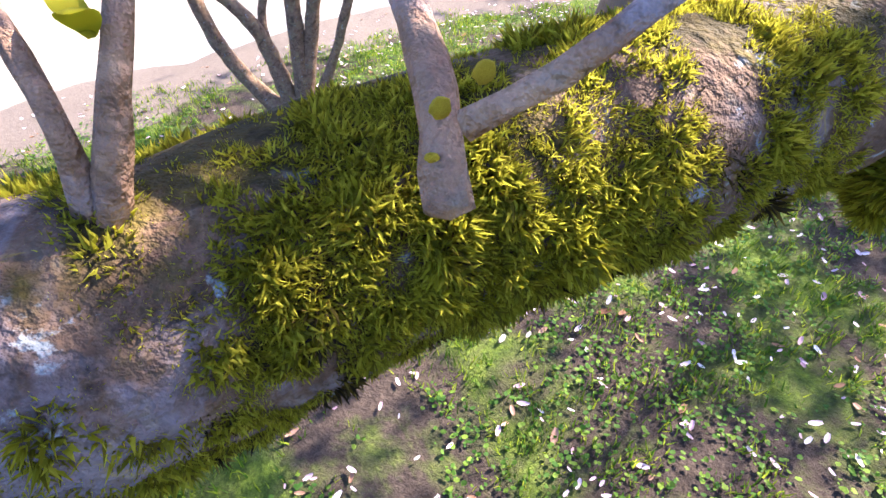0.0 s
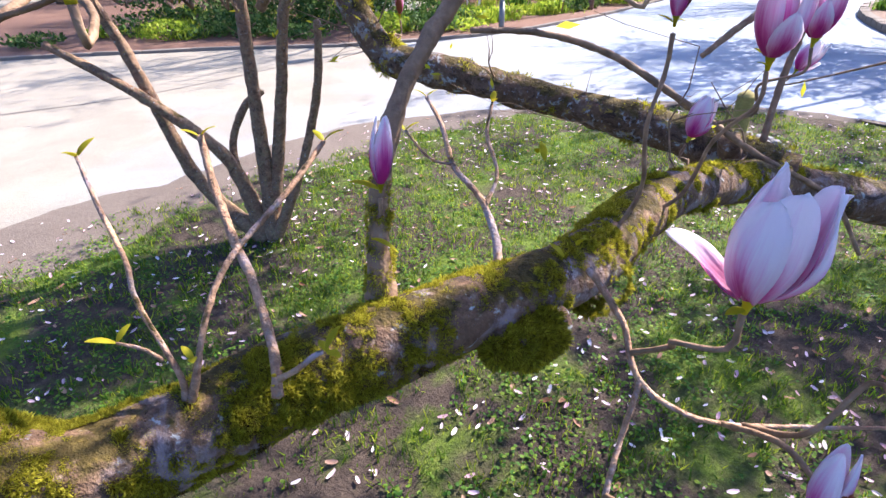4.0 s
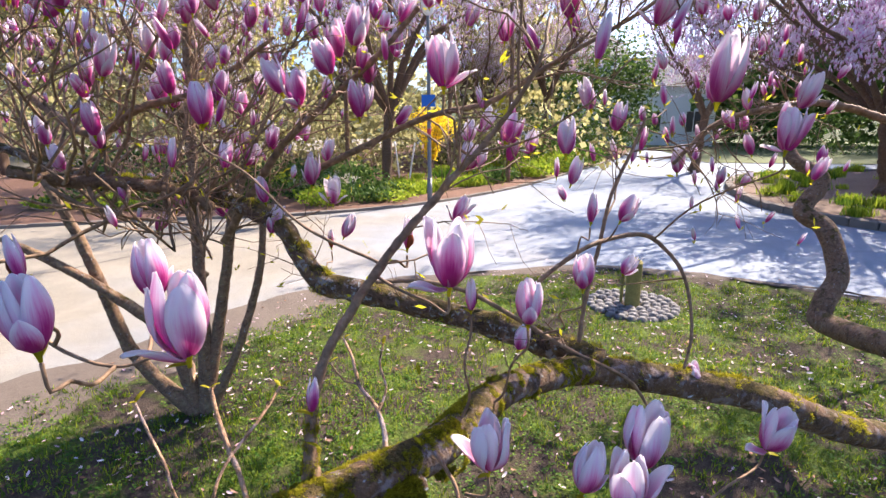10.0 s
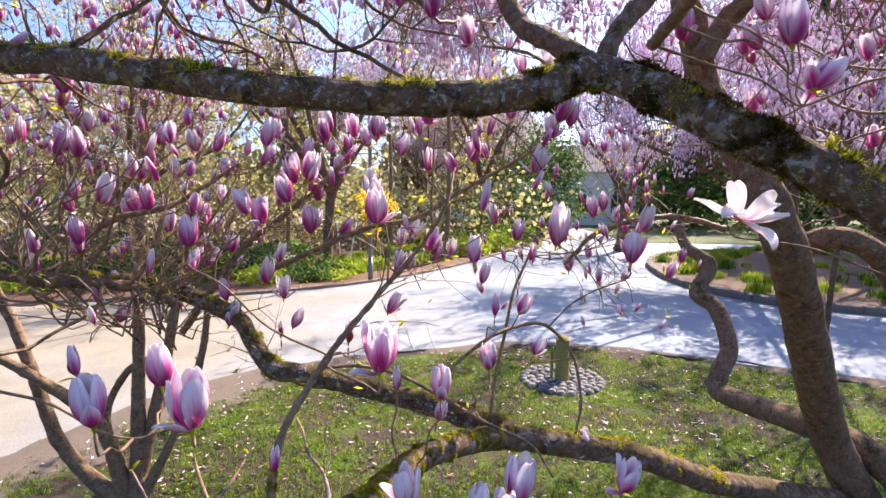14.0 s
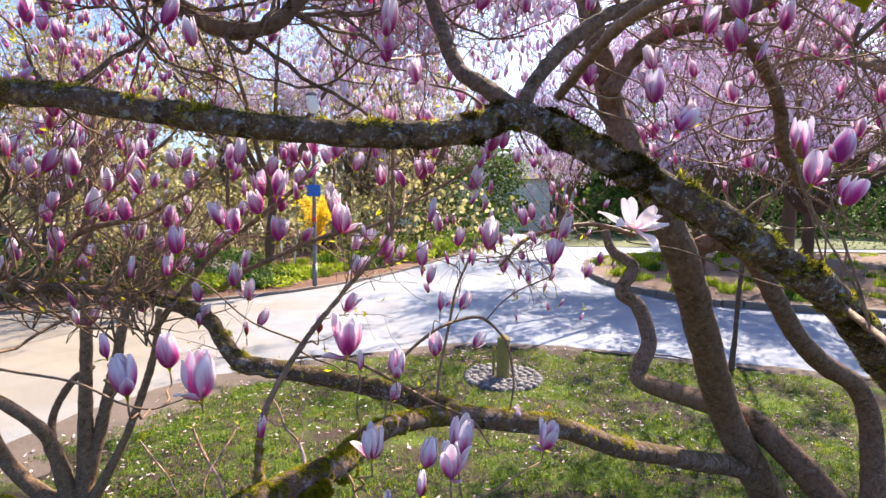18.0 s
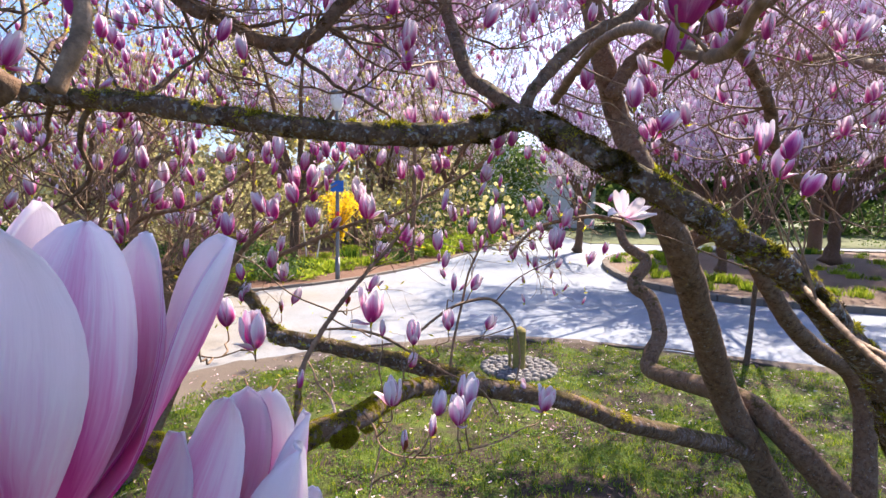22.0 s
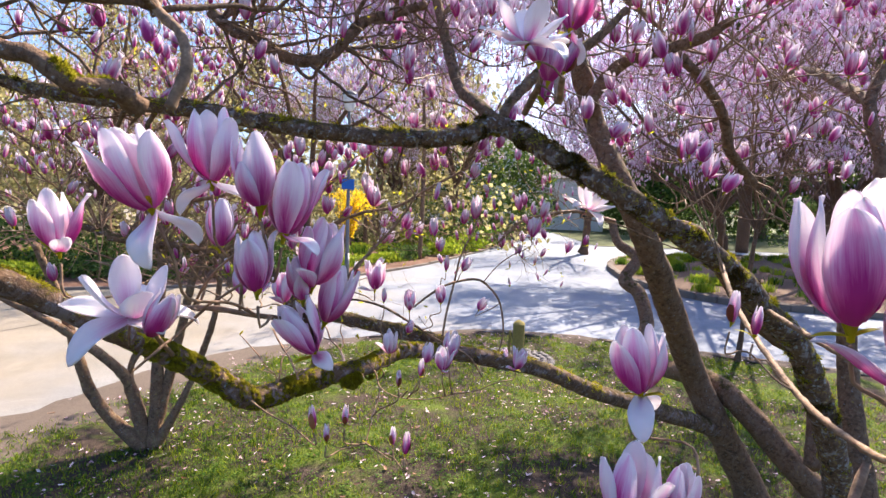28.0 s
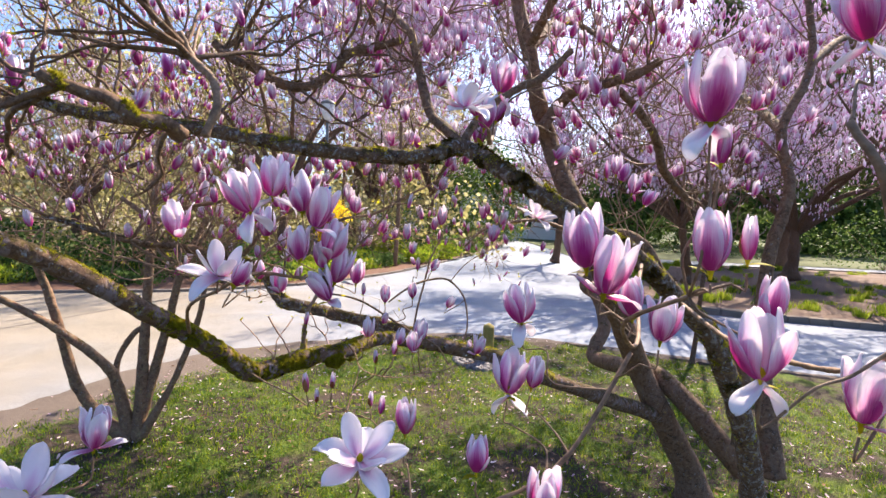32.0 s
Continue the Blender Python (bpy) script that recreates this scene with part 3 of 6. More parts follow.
def flower_tepals(kind, seed):
    """The tepals of one flower of length 1 dm, by its stage."""
    g = random.Random(seed)
    o, out = g.uniform(0, 6.28), []
    L = 0.10
    if kind == "bud":
        for k in range(3):
            out.append(tepal(L * g.uniform(.94, 1.0), 0.018, 0.0125, o + k * 2.09, 0, 0, 12, 6, 1.05, seed=seed + k))
    elif kind == "closed":
        for k in range(3):
            out.append(tepal(L * g.uniform(.88, .96), 0.0225, 0.0188, o + k * 2.09 + .5, 1, 0, 12, 6, 1.0, wav=.0006, seed=seed + k))
        for k in range(3):
            out.append(tepal(L * g.uniform(.92, 1.02), 0.0245, 0.022, o + k * 2.09, g.uniform(1, 4), g.uniform(-4, 4), 13, 8, .96, wav=.001, seed=seed + 9 + k))
        if g.random() < .7:
            out.append(tepal(L * g.uniform(.5, .62), 0.017, 0.0205, o + 1.2, g.uniform(4, 12), g.uniform(0, 20), 7, 5, .9, seed=seed + 20))
    elif kind == "half":
        for k in range(3):
            out.append(tepal(L * g.uniform(.9, 1.0), 0.0225, 0.0195, o + k * 2.09 + .5, g.uniform(1, 3), g.uniform(-2, 5), 12, 7, .97, wav=.0018, seed=seed + k, blunt=True))
        for k in range(3):
            out.append(tepal(L * g.uniform(.84, 1.04), 0.0245, 0.0225, o + k * 2.09, g.uniform(2, 9), g.uniform(-2, 16), 13, 8, .92, wav=.003, seed=seed + 9 + k, blunt=True))
        for k in range(g.choice([1, 2, 2, 3])):
            out.append(tepal(L * g.uniform(.58, .74), 0.0175, 0.0185, o + 0.9 + k * 2.4, g.uniform(28, 58), g.uniform(5, 35), 13, 7, .7, wav=.002, seed=seed + 20 + k, blunt=True))
    elif kind == "drooped":
        for k in range(3):
            out.append(tepal(L * g.uniform(.9, 1.0), 0.023, 0.021, o + k * 2.09 + .5, 4, 0, 12, 7, .93, wav=.0016, seed=seed + k, blunt=True))
        for k in range(3):
            out.append(tepal(L * g.uniform(.85, .95), 0.025, 0.0235, o + k * 2.09, g.uniform(8, 14), g.uniform(0, 12), 13, 8, .88, wav=.0026, seed=seed + 9 + k, blunt=True))
        for k in range(2):
            out.append(tepal(L * g.uniform(.6, .72), 0.021, 0.02, o + 0.6 + k * 2.9, g.uniform(75, 110), g.uniform(20, 60), 13, 7, .6, wav=.002, seed=seed + 20 + k, blunt=True))
    else:
        for k in range(4):
            out.append(tepal(L * g.uniform(.8, .9), 0.026, 0.024, o + k * 1.57 + .4, g.uniform(14, 30), g.uniform(0, 15), 12, 7, .75, wav=.002, seed=seed + k, blunt=True))
        for k in range(5):
            out.append(tepal(L * g.uniform(.85, 1.0), 0.025, 0.022, o + k * 1.257, g.uniform(48, 78), g.uniform(5, 35), 13, 7, .55, wav=.003, seed=seed + 9 + k, blunt=True))
    return out


def receptacle(kind):
    nodes = [(0, 0, -0.016, .0026), (0, 0, -0.009, .0034), (0, 0, -0.003, .0052), (0, 0, 0.004, .0062), (0, 0, 0.012, .003)]
    return tube(nodes, 7, 0.004)


RECEPTACLE = mesh_of("flower_foot", *(lambda g: (g[0], clean(g[1])))(receptacle("")), YOUNG_LEAF)


def scale_geo(L, seed):
    """The brown scale that still hugs a bud."""
    return tepal(L, 0.014, 0.0165, seed * 2.4, 0, 0, 6, 5, 0.9, thick=.001, seed=seed)


HERO = {}
for kind_, count_ in (("bud", 3), ("closed", 4), ("half", 5), ("drooped", 3), ("open", 3)):
    HERO[kind_] = []
    for s_ in range(count_):
        geos_ = flower_tepals(kind_, 100 * count_ + 17 * s_)
        HERO[kind_].append([mesh_of("tepal", g_[0], g_[1], PETAL_OPEN if kind_ == "open" or (kind_ == "drooped" and q_ > 5) else PETAL, g_[2]) for q_, g_ in enumerate(geos_)])
SCALE_MESH = [mesh_of("bud_scale", *(lambda g: (g[0], g[1]))(scale_geo(.05 + .012 * k, k)), BUD_SCALE) for k in range(3)]
WHOLE = {}
for kind_, count_ in (("bud", 4), ("closed", 6), ("half", 5), ("open", 2)):
    WHOLE[kind_] = []
    for s_ in range(count_):
        geos_ = flower_tepals(kind_, 5000 + 31 * s_ + 7 * count_)
        g_ = join(geos_)
        r_ = receptacle("")
        nt_ = len(g_[1])
        v_ = np.vstack([g_[0], r_[0]])
        f_ = [tuple(int(x) for x in q) for q in g_[1]] + clean(r_[1] + len(g_[0]))
        slots_ = [0] * nt_ + [1] * (len(f_) - nt_)
        v_[:, :2] *= 0.84
        WHOLE[kind_].append(mesh_of("flower", v_, f_, [PETAL, YOUNG_LEAF], np.vstack([g_[2], r_[2]]), slots=slots_))


def axis_turn(axis, spin):
    return Vector(axis).normalized().to_track_quat("Z", "Y").to_matrix().to_4x4() @ Matrix.Rotation(spin, 4, "Z")


def leaf_mesh(L, W, seed):
    g = random.Random(seed)
    v, f = [], []
    n = 6
    for k in range(n + 1):
        s = k / n
        w = W * math.sin(math.pi * min(1, s * .93 + .05)) ** .8
        z, y = L * s * math.cos(.5 * s), L * .5 * s * s
        v += [(-w, y + .25 * w, z), (0, y, z), (w, y + .25 * w, z)]
    for k in range(n):
        f += [(3 * k, 3 * k + 1, 3 * k + 4, 3 * k + 3), (3 * k + 1, 3 * k + 2, 3 * k + 5, 3 * k + 4)]
    m = len(v)
    v += [(x, y - .0006, z) for x, y, z in v]
    f += [tuple(m + i for i in q[::-1]) for q in f]
    return np.array(v), f


LEAF = [mesh_of("young_leaf", *leaf_mesh(.034 + .008 * k, .007 + .001 * k, k), YOUNG_LEAF) for k in range(3)]


def hero_flower(tree, centre, length, kind, axis=(0, 0, 1), spin=0.0, seed=0):
    """A flower near enough to be built tepal by tepal; centre is the middle of the bloom."""
    rng = random.Random(seed * 7 + 3)
    ax = Vector(axis).normalized()
    foot = Vector(centre) - ax * length * 0.5
    sc = length / 0.10
    m = Matrix.Translation(foot) @ axis_turn(ax, spin) @ Matrix.Scale(sc, 4)
    ob = part("flower", RECEPTACLE, tree, m=m)
    for me in HERO[kind][seed % len(HERO[kind])]:
        part("tepal", me, ob)
    if kind == "bud":
        part("bud_scale", SCALE_MESH[seed % 3], ob, "brown furry bud scale")
    for k in range(rng.choice([0, 1, 1, 2])):
        part("young_leaf", LEAF[k], ob, m=Matrix.Translation((0, 0, -.012)) @ Matrix.Rotation(rng.uniform(0, 6.28), 4, "Z") @ Matrix.Rotation(rng.uniform(-1.1, -.3), 4, "X") @ Matrix.Scale(rng.uniform(.35, .7) / sc, 4))
    return foot, ax


# ---- the near magnolia: limbs ----
near_tree = empty("magnolia_tree", (2.55, 1.8, 0), "wide old saucer magnolia in bloom, mossy limbs sweeping low", "tree")
near_tree.location = (0, 0, 0)
BOUGHS = dict(
    low_limb=[(2.36, 1.61, 0.642, 0.0495), (2.12, 1.51, 0.752, 0.0508), (1.93, 1.40, 0.832, 0.0492), (1.6, 1.2, 0.982, 0.0435), (1.27, 1.0, 1.132, 0.0402), (1.0, .9, 1.262, 0.0377), (.75, .85, 1.327, 0.0377), (.53, .78, 1.380, 0.0350), (.35, .58, 1.442, 0.0310), (.27, .45, 1.456, 0.0325), (.2, .31, 1.461, 0.0320), (.11, .22, 1.463, 0.0320), (.05, .165, 1.460, 0.0350), (-.01, .115, 1.454, 0.0345), (-.06, .06, 1.447, 0.0345), (-.11, .0, 1.462, 0.0340), (-.17, -.03, 1.515, 0.0330), (-.27, -.12, 1.620, 0.0300), (-.36, -.22, 1.710, 0.0290), (-.45, -.35, 1.820, 0.0280), (-.57, -.5, 1.930, 0.0270), (-.75, -.68, 2.020, 0.0250)],
    trunk=[(2.72, 1.70, -0.06, .146), (2.62, 1.67, .22, .101), (2.46, 1.64, .49, .089), (2.28, 1.61, .77, .084), (2.13, 1.59, 1.03, .079), (1.77, 1.27, 1.55, .072), (1.50, 1.02, 1.92, .063), (1.37, .98, 2.13, .058), (1.31, 1.08, 2.32, .054),
           (1.26, 1.17, 2.5, .052), (1.17, 1.1, 2.68, .048), (1.1, 1.15, 3.0, .043), (1.0, 1.3, 3.5, .034), (.85, 1.4, 4.0, .024)],
    high_limb=[(2.5, .75, .0, 0.0675), (2.2, .52, .9, 0.0558), (1.85, .34, 1.5, 0.0468), (1.6, .24, 1.72, 0.0414), (1.375, .15, 1.89, 0.0387), (1.22, .11, 1.975, 0.0369), (1.0, .1, 2.1, 0.0351), (.82, .17, 2.21, 0.0342), (.65, .29, 2.32, 0.0342),
               (.54, .27, 2.29, 0.0324), (.43, .24, 2.265, 0.0306), (.28, .25, 2.262, 0.0297), (.12, .22, 2.265, 0.0288), (-.03, .2, 2.275, 0.0279), (-.19, .22, 2.30, 0.0270), (-.38, .27, 2.33, 0.0261), (-.56, .3, 2.345, 0.0252), (-.9, .32, 2.38, 0.0225), (-1.4, .4, 2.5, 0.0180)],
    lichen_limb=[(.56, .8, 1.395, .036), (.35, .87, 1.435, .034), (.1, .92, 1.48, .032), (-.1, .92, 1.52, .031), (-.19, .915, 1.545, .032), (-.25, .93, 1.62, .029), (-.325, .944, 1.71, .027), (-.6, 1.05, 1.77, .024), (-1.0, 1.15, 1.80, .020), (-1.6, 1.3, 1.92, .014)],
    side_shoot=[(.045, .19, 1.475, .014), (.043, .205, 1.53, .0095), (.042, .22, 1.58, .0082), (.06, .27, 1.66, .0075), (.12, .35, 1.76, .0072), (.2, .42, 1.86, .006), (.29, .49, 1.96, .0048), (.36, .5, 2.07, .0038), (.38, .58, 2.16, .003)],
    fork_limb=[(0.652, 0.305, 2.342, 0.0197), (0.679, 0.328, 2.403, 0.0186), (0.792, 0.407, 2.528, 0.0197), (0.902, 0.452, 2.615, 0.0189), (1.02, 0.496, 2.682, 0.0179), (1.17, 0.593, 2.834, 0.0156)],
    sky_limb=[(0.629, 0.329, 2.348, 0.0229), (0.581, 0.421, 2.412, 0.0228), (0.527, 0.534, 2.482, 0.0228), (0.49, 0.651, 2.619, 0.0225), (0.464, 0.768, 2.761, 0.0221), (0.425, 0.89, 2.955, 0.0195)],
    wiggly_limb=[(-0.467, 0.673, 2.769, 0.0228), (-0.386, 0.658, 2.705, 0.0228), (-0.256, 0.638, 2.65, 0.0228), (-0.175, 0.625, 2.603, 0.0228), (-0.079, 0.612, 2.584, 0.0228), (0.014, 0.625, 2.617, 0.0214), (0.075, 0.655, 2.698, 0.0218), (0.136, 0.706, 2.779, 0.0208), (0.255, 0.747, 2.828, 0.0197), (0.38, 0.736, 2.865, 0.0161)],
    arched_limb=[(1.587, 1.167, 1.865, 0.0406), (1.656, 1.116, 1.949, 0.0397), (1.72, 1.059, 1.961, 0.0389), (1.827, 1.042, 1.903, 0.0389), (1.959, 1.062, 1.73, 0.0397), (2.134, 1.126, 1.537, 0.0415), (2.385, 1.234, 1.367, 0.0461), (2.595, 1.302, 1.261, 0.0479), (2.689, 1.298, 1.109, 0.0483), (2.693, 1.259, 0.892, 0.0502), (2.648, 1.191, 0.64, 0.0531)],
    snake_limb=[(2.786, 1.306, 0.408, 0.0787), (2.615, 1.394, 0.606, 0.0751), (2.493, 1.503, 0.771, 0.0721), (2.353, 1.653, 0.919, 0.0697), (2.32, 1.909, 0.913, 0.07), (2.387, 2.396, 0.796, 0.0706), (2.399, 2.992, 0.692, 0.0704), (2.438, 3.097, 0.792, 0.0682), (2.559, 3.199, 0.958, 0.0653), (2.543, 3.376, 1.22, 0.0635), (2.459, 3.547, 1.334, 0.0614), (2.609, 3.649, 1.542, 0.0536), (2.457, 3.78, 1.69, 0.0455), (2.428, 3.903, 1.901, 0.042)],
    right_limb=[(1.452, 0.708, 2.71, 0.0185), (1.621, 0.791, 2.617, 0.0217), (1.769, 0.872, 2.487, 0.0228), (1.864, 0.953, 2.34, 0.0238), (2.124, 1.127, 2.185, 0.0234)],
    upper_right_limb=[(1.169, 1.006, 2.536, 0.0334), (1.25, 1.014, 2.656, 0.031), (1.32, 0.918, 2.735, 0.0296), (1.424, 0.814, 2.752, 0.026), (1.564, 0.761, 2.792, 0.0232), (1.675, 0.712, 2.86, 0.0206)],
    big_left_limb=[(-0.164, -0.468, 2.215, 0.0195), (-0.19, -0.515, 2.239, 0.0185), (-0.229, -0.563, 2.237, 0.0176), (-0.284, -0.577, 2.278, 0.0162), (-0.325, -0.594, 2.285, 0.0149), (-0.4, -0.628, 2.31, 0.0133)],
    left_upright=[(-0.11, -0.471, 2.219, 0.0108), (-0.089, -0.444, 2.301, 0.0111), (-0.116, -0.405, 2.375, 0.0102), (-0.188, -0.346, 2.436, 0.0119), (-0.226, -0.337, 2.506, 0.0107)],
    hang_limb=[(-0.966, 0.805, 1.853, 0.0155), (-0.853, 0.863, 1.821, 0.0176), (-0.693, 0.884, 1.813, 0.0176), (-0.578, 0.944, 1.785, 0.0182), (-0.512, 0.96, 1.738, 0.0154)],
    stem_1=[(-1.775, 2.659, -0.013, 0.0676), (-1.972, 2.61, 0.198, 0.0497), (-2.129, 2.547, 0.501, 0.0421), (-2.242, 2.498, 1.012, 0.0348), (-2.307, 2.475, 1.279, 0.0312), (-2.401, 2.411, 1.628, 0.0243)],
    stem_2=[(-1.777, 2.663, 0.034, 0.0608), (-1.844, 2.622, 0.434, 0.0464), (-1.912, 2.546, 0.668, 0.0389), (-2.185, 2.439, 0.961, 0.0312), (-2.423, 2.371, 1.143, 0.0274), (-2.644, 2.299, 1.296, 0.0208)],
    stem_3=[(-1.705, 2.654, -0.01, 0.0541), (-1.68, 2.68, 0.656, 0.0436), (-1.646, 2.676, 1.224, 0.0365), (-1.607, 2.686, 1.96, 0.0295), (-1.523, 2.641, 2.673, 0.0224)],
    stem_4=[(-1.729, 2.658, 0.013, 0.0541), (-1.598, 2.719, 0.597, 0.0407), (-1.477, 2.698, 1.037, 0.0335), (-1.379, 2.674, 1.42, 0.0298), (-1.172, 2.65, 1.89, 0.0229)],
    stem_5=[(-1.682, 2.655, 0.015, 0.0439), (-1.452, 2.645, 0.434, 0.0268), (-1.305, 2.667, 0.813, 0.0268), (-1.205, 2.635, 1.107, 0.0232), (-1.152, 2.606, 1.392, 0.0197)],
    stem_6=[(-1.842, 2.617, 0.388, 0.0265), (-1.893, 2.694, 0.646, 0.0235), (-1.798, 2.757, 0.87, 0.0238), (-1.684, 2.807, 0.958, 0.0206)],
    twig_a=[(0.018, 0.07, 1.493, 0.0037), (0.011, 0.084, 1.505, 0.0035), (-0.003, 0.104, 1.52, 0.0033), (-0.02, 0.122, 1.543, 0.0032), (-0.044, 0.144, 1.564, 0.0032), (-0.067, 0.167, 1.587, 0.0031), (-0.095, 0.2, 1.616, 0.0027)],
    twig_b=[(-0.048, 0.063, 1.482, 0.0026), (-0.046, 0.064, 1.5, 0.0021), (-0.057, 0.071, 1.513, 0.0019), (-0.079, 0.085, 1.523, 0.0018), (-0.097, 0.097, 1.537, 0.0019), (-0.114, 0.115, 1.552, 0.0018), (-0.152, 0.143, 1.577, 0.0019), (-0.192, 0.175, 1.602, 0.0018)],
    twig_c=[(-0.044, 0.064, 1.482, 0.0033), (-0.038, 0.07, 1.504, 0.0025), (-0.038, 0.083, 1.523, 0.0021), (-0.042, 0.108, 1.54, 0.0022), (-0.036, 0.129, 1.558, 0.0021), (-0.027, 0.154, 1.571, 0.0022), (-0.017, 0.186, 1.585, 0.0023), (-0.007, 0.231, 1.607, 0.0021)],
    twig_d=[(-0.06, 0.068, 1.511, 0.0016), (-0.072, 0.069, 1.517, 0.0012), (-0.091, 0.067, 1.521, 0.0011)],
    twig_e=[(0.019, 0.074, 1.505, 0.0023), (0.031, 0.076, 1.513, 0.0019), (0.042, 0.08, 1.523, 0.0019), (0.048, 0.082, 1.526, 0.0017)],
    twig_f=[(0.129, 0.291, 1.472, 0.0051), (0.124, 0.311, 1.486, 0.0043), (0.109, 0.339, 1.506, 0.0037), (0.094, 0.351, 1.521, 0.0035), (0.067, 0.373, 1.538, 0.0031), (0.047, 0.408, 1.569, 0.0027), (0.022, 0.44, 1.591, 0.0022)],
    twig_f2=[(0.108, 0.339, 1.508, 0.0025), (0.115, 0.371, 1.533, 0.002), (0.099, 0.398, 1.563, 0.0021), (0.1, 0.424, 1.592, 0.0016)],
    twig_f3=[(0.066, 0.373, 1.538, 0.0021), (0.04, 0.376, 1.543, 0.0016), (0.009, 0.395, 1.565, 0.0016)],
    twig_g=[(0.212, 0.259, 1.497, 0.0034), (0.244, 0.238, 1.46, 0.0029), (0.263, 0.213, 1.419, 0.0027), (0.319, 0.21, 1.389, 0.0022), (0.415, 0.241, 1.369, 0.0019), (0.511, 0.245, 1.387, 0.0016)],
    twig_g2=[(0.263, 0.213, 1.419, 0.0025), (0.253, 0.19, 1.371, 0.0025), (0.243, 0.154, 1.342, 0.0025), (0.228, 0.092, 1.281, 0.0019)],
    arc_twig=[(0.034, 0.648, 1.633, 0.0041), (0.133, 0.695, 1.623, 0.0048), (0.239, 0.722, 1.589, 0.0054), (0.352, 0.737, 1.522, 0.0055), (0.484, 0.758, 1.437, 0.0051), (0.619, 0.773, 1.364, 0.0046), (0.686, 0.758, 1.272, 0.0035)],
    arc_twig2=[(0.367, 0.746, 1.588, 0.0043), (0.442, 0.803, 1.638, 0.0055), (0.535, 0.87, 1.678, 0.0057), (0.658, 0.932, 1.691, 0.0059), (0.727, 0.949, 1.651, 0.0054), (0.778, 0.928, 1.579, 0.0048), (0.792, 0.879, 1.458, 0.0042), (0.769, 0.837, 1.37, 0.0036)],
    arc_stem=[(0.501, 0.798, 1.446, 0.0053), (0.518, 0.843, 1.543, 0.0053), (0.552, 0.894, 1.674, 0.0052), (0.581, 0.939, 1.792, 0.0046), (0.632, 0.982, 1.897, 0.0046), (0.671, 1.025, 1.981, 0.0034)],
    flower_branch=[(-0.588, 0.082, 1.843, 0.003), (-0.399, 0.084, 1.793, 0.0027), (-0.266, 0.085, 1.763, 0.0024), (-0.178, 0.073, 1.724, 0.0021), (-0.127, 0.077, 1.709, 0.0019), (-0.091, 0.086, 1.716, 0.0016), (-0.068, 0.094, 1.723, 0.0014)],
    spray_a=[(-0.542, 1.06, 1.615, 0.0133), (-0.417, 1.032, 1.776, 0.0111), (-0.302, 1.012, 1.918, 0.0099), (-0.148, 0.99, 2.036, 0.0088), (-0.004, 0.989, 2.159, 0.0078), (0.081, 1.002, 2.254, 0.0069)],
    spray_b=[(-0.261, 1.041, 1.823, 0.0101), (-0.086, 1.015, 1.902, 0.009), (0.097, 0.998, 1.983, 0.0079), (0.274, 0.997, 2.024, 0.007), (0.404, 1.01, 2.104, 0.0061), (0.627, 1.061, 2.231, 0.0054), (0.715, 1.07, 2.295, 0.0045)],
    spray_c=[(1.492, 1.398, 1.974, 0.013), (1.272, 1.349, 2.022, 0.0106), (1.064, 1.292, 2.001, 0.0093), (0.916, 1.233, 1.956, 0.008), (0.795, 1.167, 1.851, 0.0059)],
    spray_d=[(-1.008, 0.954, 2.043, 0.0121), (-0.833, 0.945, 1.942, 0.0113), (-0.678, 0.957, 2.013, 0.0104), (-0.523, 0.964, 2.049, 0.0087), (-0.403, 0.976, 2.12, 0.0069), (-0.3, 0.987, 2.19, 0.0052)],
    crown_limb_a=[(1.1, 1.15, 3.0, .034), (1.5, 1.9, 3.45, .03), (2.1, 3.0, 3.8, .025), (3.0, 4.3, 4.0, .018), (4.0, 5.7, 4.1, .01)],
    crown_limb_b=[(1.0, 1.3, 3.5, .03), (1.0, 2.1, 3.9, .026), (1.3, 3.4, 4.1, .02), (1.8, 5.2, 4.2, .01)],
    crown_limb_c=[(.425, .89, 2.955, .019), (.2, 1.7, 3.4, .017), (.1, 3.0, 3.7, .014), (.1, 4.6, 3.9, .008)],
    crown_limb_f=[(1.3, 3.4, 4.1, .016), (1.0, 4.7, 4.0, .013), (.7, 6.3, 3.9, .008)],
    # added above the view, only to cast shade on the near flowers
    crown_limb_g=[(1.1, 1.15, 3.0, .026), (1.2, .7, 3.3, .022), (1.35, .15, 3.55, .017), (1.5, -.5, 3.7, .01)],
    crown_limb_d=[(2.608, 1.036, 2.624, .03), (3.1, 2.1, 3.05, .026), (3.9, 3.5, 3.4, .02), (5.0, 5.2, 3.7, .012)],
    crown_limb_e=[(2.857, 1.164, 3.059, .024), (3.7, 1.9, 3.5, .02), (4.7, 2.9, 3.8, .014), (5.9, 4.2, 4.0, .008)],
    trunk_right=[(2.466, 0.663, 0.716, 0.0624), (2.446, 0.747, 1.056, 0.051), (2.451, 0.825, 1.358, 0.0433), (2.445, 0.845, 1.574, 0.039), (2.488, 0.876, 1.926, 0.0347), (2.586, 0.904, 2.281, 0.0303), (2.608, 1.036, 2.624, 0.027), (2.857, 1.164, 3.059, 0.0234), (2.961, 1.422, 3.725, 0.0176)],
)
MOSSED = ("high_limb", "lichen_limb", "side_shoot")
BOUGH_LABELS = dict(low_limb="low limb cushioned with moss and grey lichen", high_limb="long mossy limb with yellow and grey lichen", trunk="leaning grey-brown trunk",
              lichen_limb="bent limb crusted with yellow lichen", side_shoot="upright shoot with a mossy foot")
SMOOTH = ("trunk", "arched_limb", "snake_limb", "trunk_right", "low_limb")
limb_index = 0
